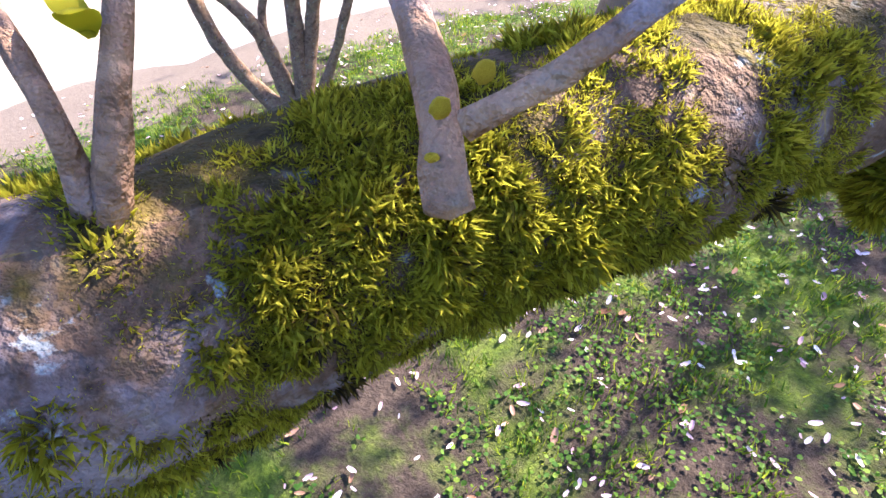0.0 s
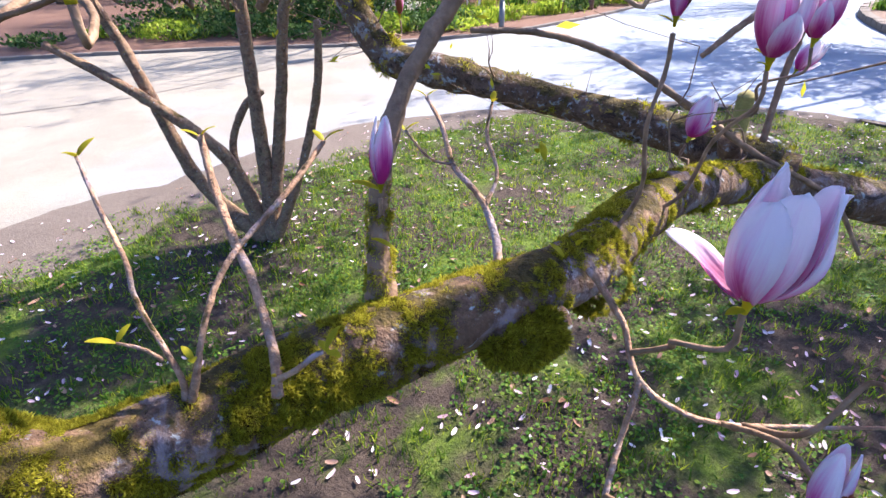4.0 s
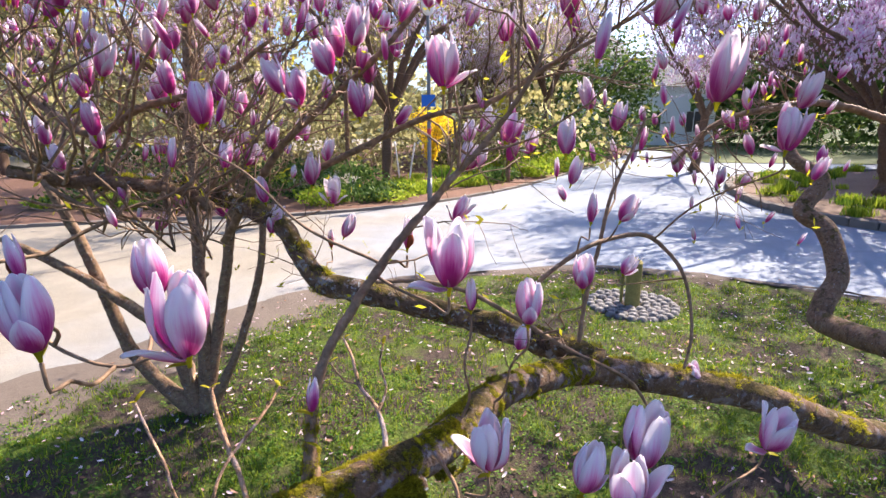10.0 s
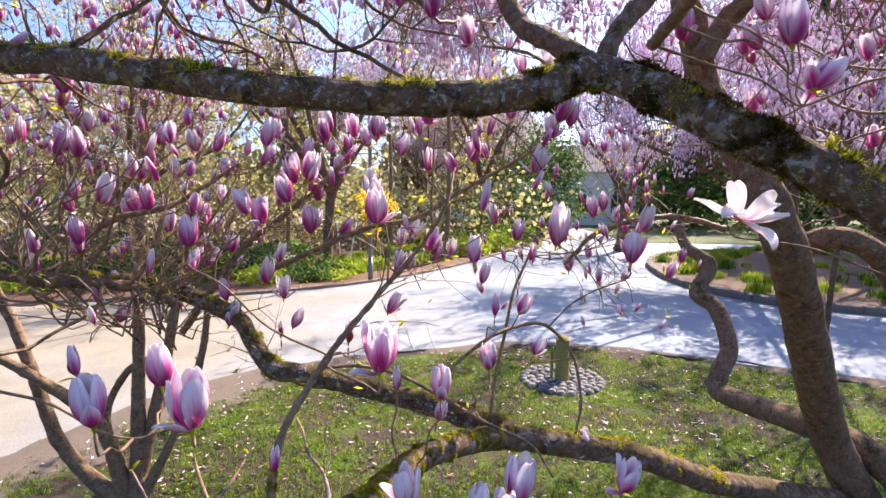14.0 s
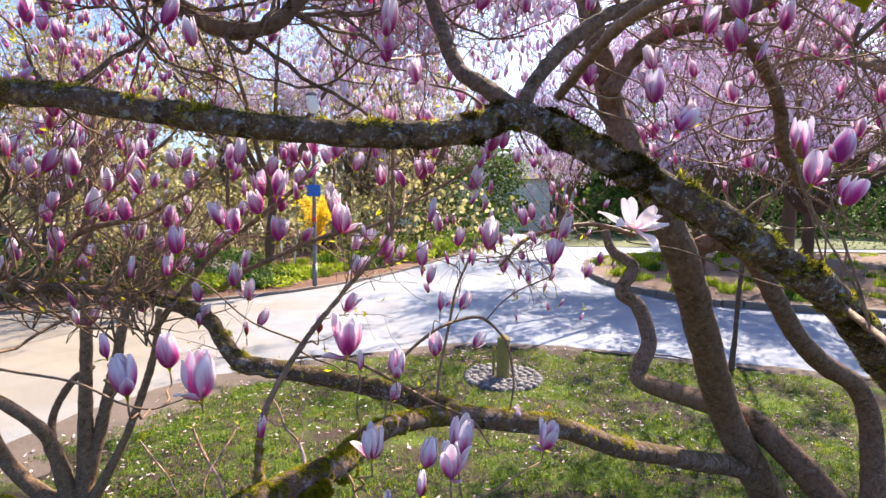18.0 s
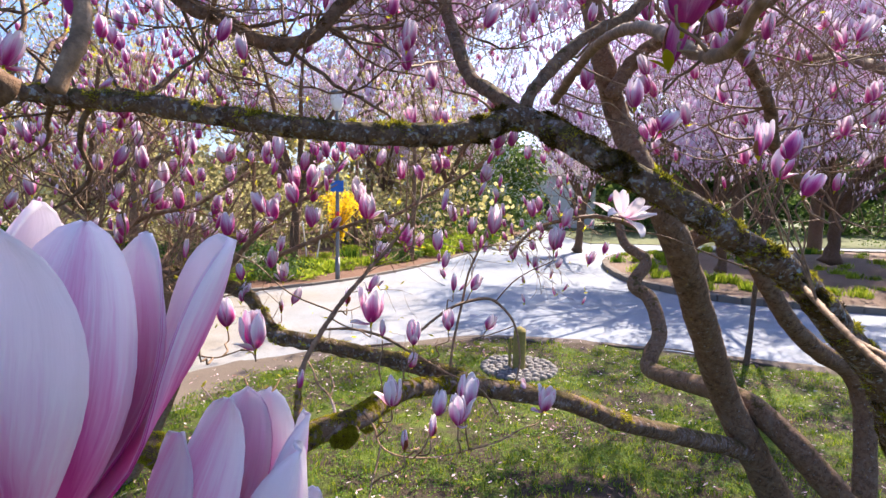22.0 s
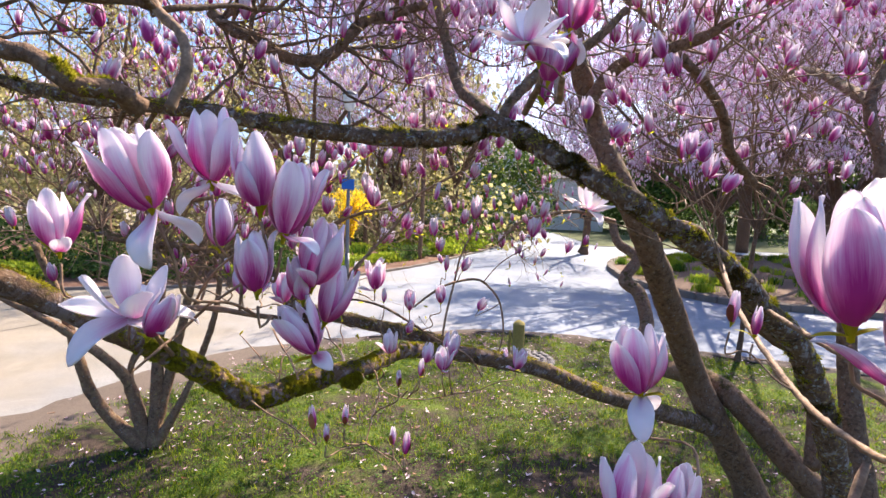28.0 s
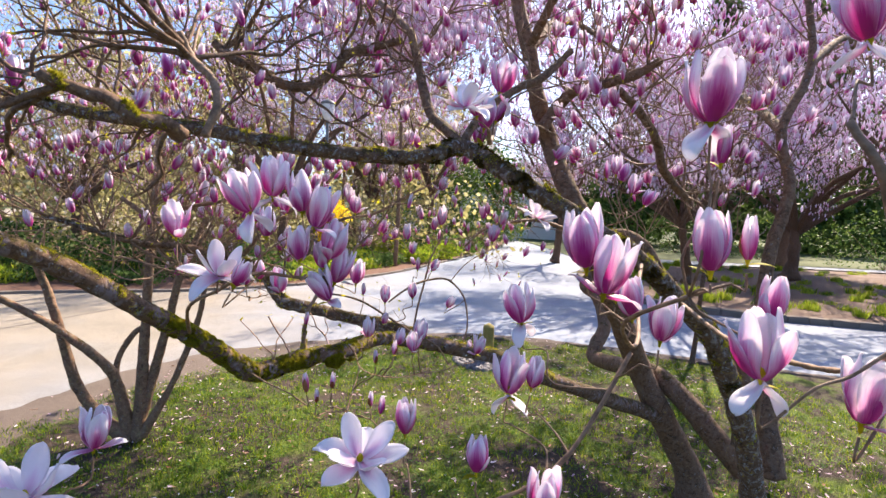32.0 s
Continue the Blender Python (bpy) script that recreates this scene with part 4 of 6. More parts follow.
for key, nodes in BOUGHS.items():
    limb_index += 1
    if key.startswith("stem"):
        continue
    thin = nodes[0][3] < 0.0145
    name = "twig" if thin else ("trunk" if "trunk" in key else "limb")
    limb(name, nodes, near_tree, (PALE_TWIG if key[:5] == 'twig_' else TWIG) if thin else (BARK_PALE if key == "low_limb" else BARK_STEM if key == "side_shoot" else BARK_MOSSY if key in MOSSED else BARK), 8 if thin else (22 if key in ("low_limb", "high_limb", "trunk") else 14),
         0.006 if thin else 0.011, 0.10 if thin else 0.022 if key in SMOOTH else 0.07, limb_index, BOUGH_LABELS.get(key, ""))
# sawn stub beside the fork of the low limb
limb("stub", [(.47, .82, 1.40, .02), (.455, .80, 1.425, .019), (.445, .78, 1.45, .018)], near_tree, BARK, 12, 0.008, 0.04, 3, "sawn pale branch stub")

left_tree = empty("magnolia_tree", (0, 0, 0), "young many-stemmed magnolia growing from the lawn", "tree")
for key, nodes in BOUGHS.items():
    if key.startswith("stem"):
        limb("stem", nodes, left_tree, BARK_STEM, 12, 0.02, 0.05, len(key) + int(key[-1]))


# ---- twigs ----
def grow(g, p, d, length, r, level, lines, tips, keep, up=0.25, spread=0.9):
    """A crooked twig that forks; lines takes its nodes, tips its ends."""
    n = max(3, int(length / 0.045))
    pts, p, d = [], np.array(p, float), np.array(d, float)
    d /= np.linalg.norm(d)
    for k in range(n + 1):
        pts.append((*p, r * (1 - 0.55 * k / n)))
        d = d + g.normal(0, 0.20, 3) + [0, 0, up * 0.30]
        d /= np.linalg.norm(d)
        q = p + d * length / n
        if not keep(q):
            d = d * [0.3, 0.3, 0] + [0, 0, 0.6] + g.normal(0, .3, 3)
            d /= np.linalg.norm(d)
            q = p + d * length / n
            if not keep(q):
                break
        p = q
    if len(pts) < 3:
        return
    lines.append(pts)
    if level == 0:
        tips.append((p, d))
        return
    for k in range(g.randint(2, 5 if level < 3 else 4)):
        i = g.randint(len(pts) // 3, len(pts))
        e = np.cross(d, g.normal(0, 1, 3))
        e = d * 0.55 + e / (np.linalg.norm(e) + 1e-6) * spread
        grow(g, pts[i][:3], e, length * g.uniform(.4, .72), pts[i][3] * .72, level - 1, lines, tips, keep, up, spread)
    tips.append((p, d))


def twig_mesh(lines, sides=5):
    return join([tube(q, sides, raw=True) for q in lines])


WALK_NODES = np.array([(.04, 0, 1.54), (.14, -.09, 1.69), (.21, -.2, 1.81), (.27, -.36, 1.95), (.35, -.63, 2.07), (.34, -.88, 2.11), (.31, -1.0, 2.1), (.33, -1.2, 2.09), (.37, -1.5, 2.06), (.38, -1.78, 2.06), (.37, -1.9, 2.06), (.37, -2.1, 2.06)])


CAMERA_LINE = catmull(np.concatenate([WALK_NODES, np.zeros((len(WALK_NODES), 1))], 1), .03)[:, :3]


def free_of_walk(q, gap):
    return np.min(np.linalg.norm(CAMERA_LINE - q, axis=1)) > gap


def keep_near(q):
    """The crown keeps clear of the walk and of the open view to the path."""
    x, y, z = q
    if z < 1.45 or not free_of_walk(q, 0.55):
        return False
    if y < 0.3 and abs(x - .35) < .75 and z < 2.45:
        return False
    floor = 1.98 if -0.35 < x else 1.98 - min(0.38, (-0.35 - x) * 0.6)
    if x > 1.5:
        floor = 1.95 + 0.04 * (x - 1.5)
    return z > floor - 0.02 * max(0, y)


CROWN_TIPS = []


def crown(tree, seeds, count, length, r, level, seed, keep, flowers, kinds, size=(.075, .10), up=0.25, spread=0.9, mat=None):
    """Twigs out of the given limbs, with blooms on their ends. seeds: lines of nodes with the least height to grow from."""
    g = np.random.RandomState(seed)
    lines, tips = [], []
    for _ in range(count):
        nodes, lo, hi = seeds[g.randint(len(seeds))]
        q = catmull(nodes, .05)
        k = int(len(q) * g.uniform(lo, hi))
        k = min(max(k, 1), len(q) - 2)
        d = q[k + 1, :3] - q[k - 1, :3]
        e = np.cross(d, g.normal(0, 1, 3))
        e = e / (np.linalg.norm(e) + 1e-6) + d / (np.linalg.norm(d) + 1e-6) * .5 + [0, 0, .35]
        grow(g, q[k, :3], e, length * g.uniform(.6, 1.25), r * g.uniform(.6, 1.1), level, lines, tips, keep, up, spread)
    v, f, uv = twig_mesh(lines)
    part("twig_tangle", mesh_of("twig_tangle", v, clean(f), mat or TWIG, uv), tree, "tangle of thin crooked twigs", "stuff")
    CROWN_TIPS.append((tree, tips))
    order = g.permutation(len(tips))
    made = 0
    for k in order:
        p, d = tips[k]
        if made >= flowers:
            break
        ax = d * .35 + np.array([0, 0, 1.0]) + g.normal(0, .16, 3)
        kind = kinds[g.randint(len(kinds))]
        me = WHOLE[kind][g.randint(len(WHOLE[kind]))]
        s = g.uniform(*size) / .10 * (0.8 if kind == "bud" else 1.0)
        part("flower", me, tree, m=Matrix.Translation(p + np.array([0, 0, .008])) @ axis_turn(ax, g.uniform(0, 6.28)) @ Matrix.Scale(s, 4))
        made += 1
    return tips


def as_seed(key, lo=0.3, hi=1.0):
    return (BOUGHS[key], lo, hi)


CLUSTERS = dict(
    left_bunch=[(-.27, -.12, 1.62, .006), (-.14, -.48, 1.78, .0045), (.03, -.78, 1.88, .0034), (.14, -.97, 1.94, .0028), (.22, -1.02, 1.945, .0025), (.27, -1.02, 1.94, .002)],
    right_bunch=[(1.375, .15, 1.89, .008), (1.12, -.35, 1.84, .006), (.88, -.85, 1.83, .0042), (.72, -1.15, 1.88, .003), (.65, -1.27, 1.94, .0026), (.66, -1.38, 1.99, .0022)],
    top_bunch=[(.72, .25, 2.36, .011), (.70, -.1, 2.40, .010), (.64, -.45, 2.33, .008), (.57, -.75, 2.21, .006), (.55, -.84, 2.22, .004)],
    low_bunch=[(.72, -1.15, 1.87, .0032), (.60, -1.22, 1.74, .003), (.47, -1.24, 1.69, .0026), (.33, -1.25, 1.68, .0024), (.2, -1.29, 1.64, .002)],
    left_low_bunch=[(-.75, -.68, 2.02, .006), (-.66, -.92, 1.82, .005), (-.42, -1.14, 1.66, .004), (-.05, -1.2, 1.64, .003)],
    far_right_bunch=[(1.6, .24, 1.72, .008), (1.3, -.5, 1.75, .0065), (1.0, -1.1, 1.85, .0042), (.8, -1.45, 1.95, .003), (.72, -1.52, 2.08, .004), (.70, -1.5, 2.14, .003)])
for k, nodes in enumerate(CLUSTERS.values()):
    limb("twig", nodes, near_tree, TWIG, 8, .012, .12, 80 + k)

crown(near_tree, [as_seed("trunk", .72, 1), as_seed("high_limb", .5, 1), as_seed("fork_limb", .4, 1), as_seed("sky_limb", .5, 1), as_seed("wiggly_limb", 0, 1), as_seed("upper_right_limb", .3, 1), as_seed("right_limb", 0, 1),
                  as_seed("big_left_limb", .2, 1), as_seed("left_upright", .2, 1), as_seed("trunk_right", .5, 1), as_seed("upper_right_limb", .3, 1), as_seed("right_limb", 0, 1)],
      120, .66, .0062, 2, 11, keep_near, 300, ["bud", "closed", "closed", "half"])
crown(left_tree, [as_seed("stem_1", .6, 1), as_seed("stem_2", .6, 1), as_seed("stem_3", .62, 1), as_seed("stem_4", .6, 1), as_seed("stem_5", .75, 1)],
      52, .85, .008, 3, 12, lambda q: q[2] > 1.4 and q[1] > 1.2 and q[0] < 0.3, 280, ["bud", "bud", "closed", "closed"], size=(.062, .088))
crown(near_tree, [as_seed("lichen_limb", .68, 1), as_seed("hang_limb", 0, 1), as_seed("hang_limb", 0, 1)], 60, .6, .006, 2, 13,
      lambda q: q[2] > 1.62 and q[1] > .45 and q[0] < .5 and free_of_walk(q, .9), 150, ["bud", "closed", "closed"], size=(.062, .09))
crown(near_tree, [as_seed("big_left_limb", .1, 1), as_seed("left_upright", .1, 1), as_seed("wiggly_limb", 0, 1), as_seed("wiggly_limb", 0, 1), as_seed("high_limb", .72, 1)], 70, .5, .0075, 2, 15,
      keep_near, 70, ["bud", "closed", "closed"], size=(.06, .085), up=.12, mat=BARK)
crown(near_tree, [as_seed("big_left_limb", .1, 1), as_seed("left_upright", .1, 1), as_seed("high_limb", .8, 1)], 44, .55, .0095, 2, 19, keep_near, 40, ["bud", "closed"], size=(.055, .08), up=.08, mat=BARK)
# the high crown over the lawn, which dapples the grass with shade
high_crown = [as_seed("crown_limb_" + q, .4, 1) for q in "abcdeff"] + [as_seed("crown_limb_c", .4, 1), as_seed("crown_limb_b", .5, 1), as_seed("crown_limb_a", .5, 1)]
HIGH_TIPS = crown(near_tree, high_crown, 270, .8, .0075, 2, 23, lambda q: q[2] > 2.75 + .06 * q[1] and 1.6 < q[1] < 7.0 and free_of_walk(q, 1.6), 420, ["bud", "closed", "closed", "half"], size=(.065, .092), up=.05)
# twigs out of view, put there to shade the blooms beside the walk
SHADING_TIPS = crown(near_tree, [as_seed("crown_limb_g", .25, 1)], 46, .6, .006, 2, 25, lambda q: q[2] > 3.1 and free_of_walk(q, 1.3), 60, ["bud", "closed", "half"], size=(.065, .092), up=.05)
crown(left_tree, [as_seed("stem_3", .7, 1), as_seed("stem_4", .7, 1)], 14, 1.0, .009, 3, 24, lambda q: q[2] > 2.1 and q[1] > 1.8 and q[0] < .6, 120, ["bud", "closed", "closed"], size=(.062, .088), up=.3)
# sprays of bloom before the bed and the path
crown(near_tree, [as_seed("spray_a", .1, 1), as_seed("spray_b", .1, 1), as_seed("spray_b", .3, 1), as_seed("spray_d", .1, 1)], 46, .26, .0034, 1, 16, lambda q: q[2] > 1.5 and free_of_walk(q, .8), 62, ["bud", "closed", "closed", "half"], size=(.062, .092), up=.1)
crown(near_tree, [as_seed("spray_c", .15, 1)], 30, .3, .0028, 1, 17, lambda q: 1.62 < q[2] < 2.35 and free_of_walk(q, .9), 64, ["bud", "bud", "closed"], size=(.045, .07), up=.05)
# thin shoots that hang before the path
crown(near_tree, [as_seed("side_shoot", .5, 1), as_seed("arc_stem", .4, 1), (BOUGHS["snake_limb"], .8, 1)], 16, .34, .003, 1, 14,
      lambda q: 1.7 < q[2] < 2.25 and free_of_walk(q, .6), 26, ["bud", "closed"], size=(.055, .085), up=.1)


# ---- flowers that the walk passes close by ----
hero_seed = 0
FLOWERS = [
    # x, y, z, length, stage, axis x, axis y
    (-.027, .057, 1.786, .100, "half", -.06, 0), (-.121, .147, 1.807, .080, "closed", -.1, 0), (-.129, -.015, 1.811, .082, "closed", -.12, 0), (-.185, .039, 1.848, .050, "bud", -.15, 0),
    (.232, .309, 1.795, .112, "half", .05, 0), (.051, .205, 1.613, .055, "bud", .1, 0), (.151, .41, 1.80, .058, "bud", .05, 0), (-.198, 1.049, 1.637, .06, "bud", 0, 0),
    (.507, .77, 1.786, .07, "bud", .05, 0), (.6, .825, 1.778, .075, "closed", .5, 0), (.352, .404, 1.69, .085, "closed", 0, 0), (.481, .671, 1.668, .085, "closed", 0, 0),
    (.758, 1.411, 1.481, .085, "half", .5, 0), (.353, .609, 1.537, .062, "closed", .25, 0), (.259, .359, 1.713, .055, "bud", 0, 0), (.503, .212, 1.577, .095, "half", .1, 0),
    (.469, .156, 1.545, .088, "half", 0, 0), (.418, .157, 1.564, .075, "closed", .15, 0), (.80, .86, 1.335, .08, "half", -.3, 0), (.782, .428, 1.465, .092, "half", .25, -.1),
    (.297, .138, 1.602, .085, "half", .05, -.1), (.397, .065, 1.543, .06, "bud", .1, 0), (.328, .066, 1.506, .055, "bud", 0, 0), (.121, -.23, 1.504, .065, "bud", -.1, 0),
    (.205, -.235, 1.515, .055, "bud", .05, 0), (.324, -.192, 1.441, .055, "bud", 0, 0), (.36, -.19, 1.42, .065, "bud", .1, 0), (.155, -.22, 1.46, .05, "bud", 0, 0), (1.041, .464, 2.101, .115, "open", .3, -.15), (.877, .718, 1.961, .095, "half", .15, 0),
    (.207, .442, 2.071, .085, "half", 0, -.1), (-.004, .723, 2.172, .09, "closed", .2, 0), (-.201, .739, 2.074, .085, "closed", -.4, 0), (-.15, .73, 2.05, .085, "half", -.1, 0), (-.075, .706, 2.11, .085, "closed", -.3, 0), (-.217, .461, 2.011, .08, "closed", 0, 0),
    (.439, .816, 2.23, .085, "closed", -.1, 0), (.941, 1.503, 2.346, .08, "closed", 0, 0), (1.062, .283, 2.323, .075, "half", .9, 0), (.895, .137, 2.369, .08, "closed", 0, 0),
    (1.351, .213, 2.21, .09, "half", .2, 0), (1.203, -.019, 2.231, .075, "closed", .35, 0), (1.378, .13, 2.15, .08, "half", .6, 0), (1.15, .02, 2.24, .07, "bud", 0, 0), (1.23, .12, 2.27, .08, "closed", .05, 0),
    (.171, -1.138, 2.078, .085, "drooped", -.3, -.2), (.191, -1.053, 2.103, .085, "drooped", 0, -.1), (.234, -1.071, 2.082, .085, "closed", -.12, 0), (.263, -1.062, 2.059, .085, "half", .2, 0),
    (.235, -1.078, 2.006, .070, "half", -.1, 0), (.282, -1.025, 2.009, .085, "half", .25, 0), (.262, -1.024, 1.985, .06, "closed", -.1, 0), (.292, -1.0, 1.965, .08, "closed", .35, 0),
    (.262, -1.029, 1.936, .075, "half", -.5, -.3), (.116, -1.041, 1.977, .085, "open", .2, -.3), (.152, -1.062, 1.955, .06, "closed", .5, 0), (.038, -1.02, 2.031, .075, "half", -.1, 0), (.16, -.95, 2.03, .07, "closed", 0, 0),
    (.657, -1.395, 2.19, .095, "drooped", -.1, -.1), (.69, -1.37, 2.14, .055, "bud", .1, 0), (.666, -1.4, 2.048, .082, "closed", -.05, 0), (.704, -1.399, 2.051, .06, "bud", 0, 0), (.678, -1.46, 1.967, .085, "drooped", -.1, 0), (.71, -1.43, 2.0, .06, "closed", .1, 0), (.78, -1.46, 1.93, .085, "half", .1, 0),
    (.73, -1.47, 2.24, .08, "drooped", -.2, 0), (.485, -1.253, 1.772, .06, "closed", 0, 0), (.56, -1.29, 1.74, .075, "half", 0, 0), (.563, -.708, 2.24, .065, "bud", .2, 0), (.60, -.703, 2.29, .075, "bud", .4, 0), (.795, -.852, 1.934, .055, "bud", .1, 0), (.83, -.85, 1.915, .05, "bud", .1, 0),
    (-.06, -1.2, 1.72, .10, "open", .2, -.2), (.0, -1.16, 1.76, .075, "half", .1, 0), (.12, -1.3, 1.71, .08, "open", 0, -.2), (.21, -1.28, 1.70, .08, "open", .1, -.1), (-.12, -1.25, 2.12, .085, "open", .3, -.3),
    (.6, -1.25, 2.039, .092, "half", -.15, 0), (.625, -1.28, 2.01, .088, "half", .2, 0), (.575, -1.06, 1.925, .082, "drooped", -.15, 0), (.556, -1.116, 1.832, .085, "drooped", .1, 0), (.725, -1.223, 1.938, .075, "half", .1, 0), (.68, -1.22, 1.965, .07, "closed", -.1, 0),
    (.503, -.86, 2.295, .085, "open", .1, -.2), (.60, -.72, 2.36, .095, "drooped", .2, -.1), (.566, -.726, 2.275, .085, "closed", .2, 0), (.535, -.75, 2.29, .07, "closed", -.1, 0), (.586, -1.132, 1.836, .06, "closed", .15, 0), (.4, -1.169, 1.783, .062, "closed", 0, 0), (.348, -1.28, 1.798, .085, "open", .1, -.5),
]
anchors = [np.concatenate([catmull(n, .02), np.zeros((len(catmull(n, .02)), 0))], 1) for n in list(BOUGHS.values()) + list(CLUSTERS.values()) if n[0][3] < .05]
anchors = np.concatenate(anchors)[:, :3]
for k, (x, y, z, ln, kind, ax, ay) in enumerate(FLOWERS):
    ln *= (.72 if y < -1.3 and x > .5 else .75 if x < .4 else .80) if y < -.6 else .95
    foot, axis = hero_flower(near_tree, (x, y, z), ln, kind, (ax, ay, 1), 1.7 * k, k)
    f_ = np.array(foot) - np.array(axis) * .014
    order = np.argsort(np.linalg.norm(anchors - f_ + [0, 0, .05], axis=1))
    near = next((anchors[i] for i in order[:4000:3] if all(free_of_walk(anchors[i] * (1 - w) + f_ * w, .12) for w in (0, .2, .4, .6, .8))), anchors[order[0]])
    gap = float(np.linalg.norm(near - f_))
    rng = np.random.RandomState(k)
    w = min(.14 * gap, .022)
    thick = .6 if y < -.6 else 1.0
    nodes = [(*near, .0027 * thick), (*(near * .66 + f_ * .34 + rng.normal(0, w * .5, 3) - [0, 0, w * .4]), .0024 * thick), (*(near * .3 + f_ * .7 + rng.normal(0, w * .35, 3) - [0, 0, w * .6]), .0021 * thick), (*(f_ - np.array(axis) * min(.03, gap * .3)), .002 * thick), (*f_, .0022 * thick)]
    limb("stalk", nodes, near_tree, TWIG, 7, .008, .12, k)

# fine bare shoots on the bent limb and the low limb
crown(near_tree, [as_seed("lichen_limb", .15, .7), as_seed("lichen_limb", .3, .6), as_seed("low_limb", .36, .56), as_seed("side_shoot", .4, .9)], 26, .17, .0024, 1, 18,
      lambda q: q[2] > 1.36 and free_of_walk(q, .4), 0, ["bud"], up=.3, mat=TWIG)
# leaf pairs on the ends of the shoots near the walk
for k, (key, nodes) in enumerate(BOUGHS.items()):
    if key[:5] == "twig_" and key != "twig_e":
        for s in range(2):
            part("young_leaf", LEAF[(k + s) % 3], near_tree, "fresh yellow-green leaf", m=Matrix.Translation(nodes[-1][:3]) @ Matrix.Rotation(1.3 * k + 2.6 * s, 4, "Z") @ Matrix.Rotation(-.55, 4, "X") @ Matrix.Scale(.42, 4))
# fresh leaves on the mossy limb's shoots, and yellow lichen on the nearest one
for k, (x, y, z, a, tilt) in enumerate([(.0515, .083, 1.526, .9, -.95), (.0505, .083, 1.526, 4.2, -.75), (.0495, .083, 1.527, 5.5, -.2), (-.040, .072, 1.512, 1.2, -.5), (-.041, .073, 1.512, 3.9, -.6), (.06, .2, 1.53, 2.0, -.4), (.19, .27, 1.50, 1.2, -.5), (.2, .275, 1.51, 3.6, -.3), (.16, .45, 1.52, .4, -.3), (.15, .46, 1.525, 3.2, -.4)]):
    part("young_leaf", LEAF[k % 3], near_tree, "fresh yellow-green leaf", m=Matrix.Translation((x, y, z)) @ Matrix.Rotation(a, 4, "Z") @ Matrix.Rotation(tilt, 4, "X") @ Matrix.Scale(.36 if k < 5 else .5, 4))
bm = bmesh.new()
bmesh.ops.create_icosphere(bm, subdivisions=2, radius=1.0)
for q in bm.verts:
    q.co *= 1 + .25 * noise.noise(q.co * 3)
LICHEN_MESH = bpy.data.meshes.new("lichen_spot")
bm.to_mesh(LICHEN_MESH)
bm.free()
LICHEN_MESH.materials.append(LICHEN)
for x, y, z, r in ((.0205, .0775, 1.5114, .0016), (.0150, .0750, 1.5066, .0016), (.0145, .0725, 1.5, .0012), (.0215, .080, 1.505, .0012)):
    part("lichen_spot", LICHEN_MESH, near_tree, "bright yellow lichen spot", m=Matrix.LocRotScale((x, y, z), Euler((.3, .2, .5)), (r, r * .5, r * (1.3 if r > .0015 else .8))))


# ---- scattered things, many at once ----
def turned(base, pos, yaw, tilt, tilt_az, scale):
    """base (n, 3) placed at every pos (m, 3): scaled, leaned by tilt towards tilt_az, turned by yaw."""
    c, s = np.cos(yaw)[:, None], np.sin(yaw)[:, None]
    b = base[None] * scale[:, None, None]
    x, y, z = b[..., 0] * c - b[..., 1] * s, b[..., 0] * s + b[..., 1] * c, b[..., 2]
    ca, sa = np.cos(tilt_az)[:, None], np.sin(tilt_az)[:, None]
    along, across = x * ca + y * sa, -x * sa + y * ca
    ct, st = np.cos(tilt)[:, None], np.sin(tilt)[:, None]
    along, z = along * ct + z * st, -along * st + z * ct
    x, y = along * ca - across * sa, along * sa + across * ca
    return (np.stack([x, y, z], -1) + pos[:, None, :]).reshape(-1, 3)


def repeated(faces, n, m):
    f = np.array(faces)
    return (f[None] + (np.arange(m) * n)[:, None, None]).reshape(-1, f.shape[1])


BLOOM_RINGS = [(0.0, .05), (.2, .145), (.48, .185), (.78, .125), (1.0, .03)]


def bloom_base():
    v, f, uv, k = [], [], [], 6
    for i, (z, r) in enumerate(BLOOM_RINGS):
        for j in range(k):
            a = 6.2832 * j / k
            w = r * (1.18 if j % 2 and i > 2 else 0.9 if i > 2 else 1.0)
            v.append((w * math.cos(a), w * math.sin(a), z + (.10 if j % 2 == 0 and i == 4 else -.06 if i == 4 else 0)))
            uv.append((.1 + .8 * (j % 2), z))
    for i in range(len(BLOOM_RINGS) - 1):
        for j in range(k):
            f.append((i * k + j, i * k + (j + 1) % k, (i + 1) * k + (j + 1) % k, (i + 1) * k + j))
    return np.array(v), f, np.array(uv)


def bloom_cloud(tree, pts, g, size=(.07, .10), name="blossom", label="far pink and white blossoms"):
    b, f, uv = bloom_base()
    m = len(pts)
    v = turned(b, np.asarray(pts), g.uniform(0, 6.28, m), np.abs(g.normal(0, .35, m)), g.uniform(0, 6.28, m), g.uniform(*size, m))
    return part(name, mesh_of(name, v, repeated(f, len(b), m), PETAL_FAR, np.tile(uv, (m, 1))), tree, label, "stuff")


def leaf_cloud(tree, pts, g, size, mat, name="foliage", label="", flat=0.0, wide=.32):
    b = np.array([(0, 0, 0), (wide, .06, .45), (0, .16, 1.0), (-wide, .06, .45)])
    m = len(pts)
    tilt = np.arccos(g.uniform(-.2, 1, m)) * (1 - flat)
    v = turned(b, np.asarray(pts), g.uniform(0, 6.28, m), tilt, g.uniform(0, 6.28, m), g.uniform(*size, m))
    return part(name, mesh_of(name, v, repeated([(0, 1, 2, 3)], 4, m), mat, smooth=False), tree, label, "stuff")


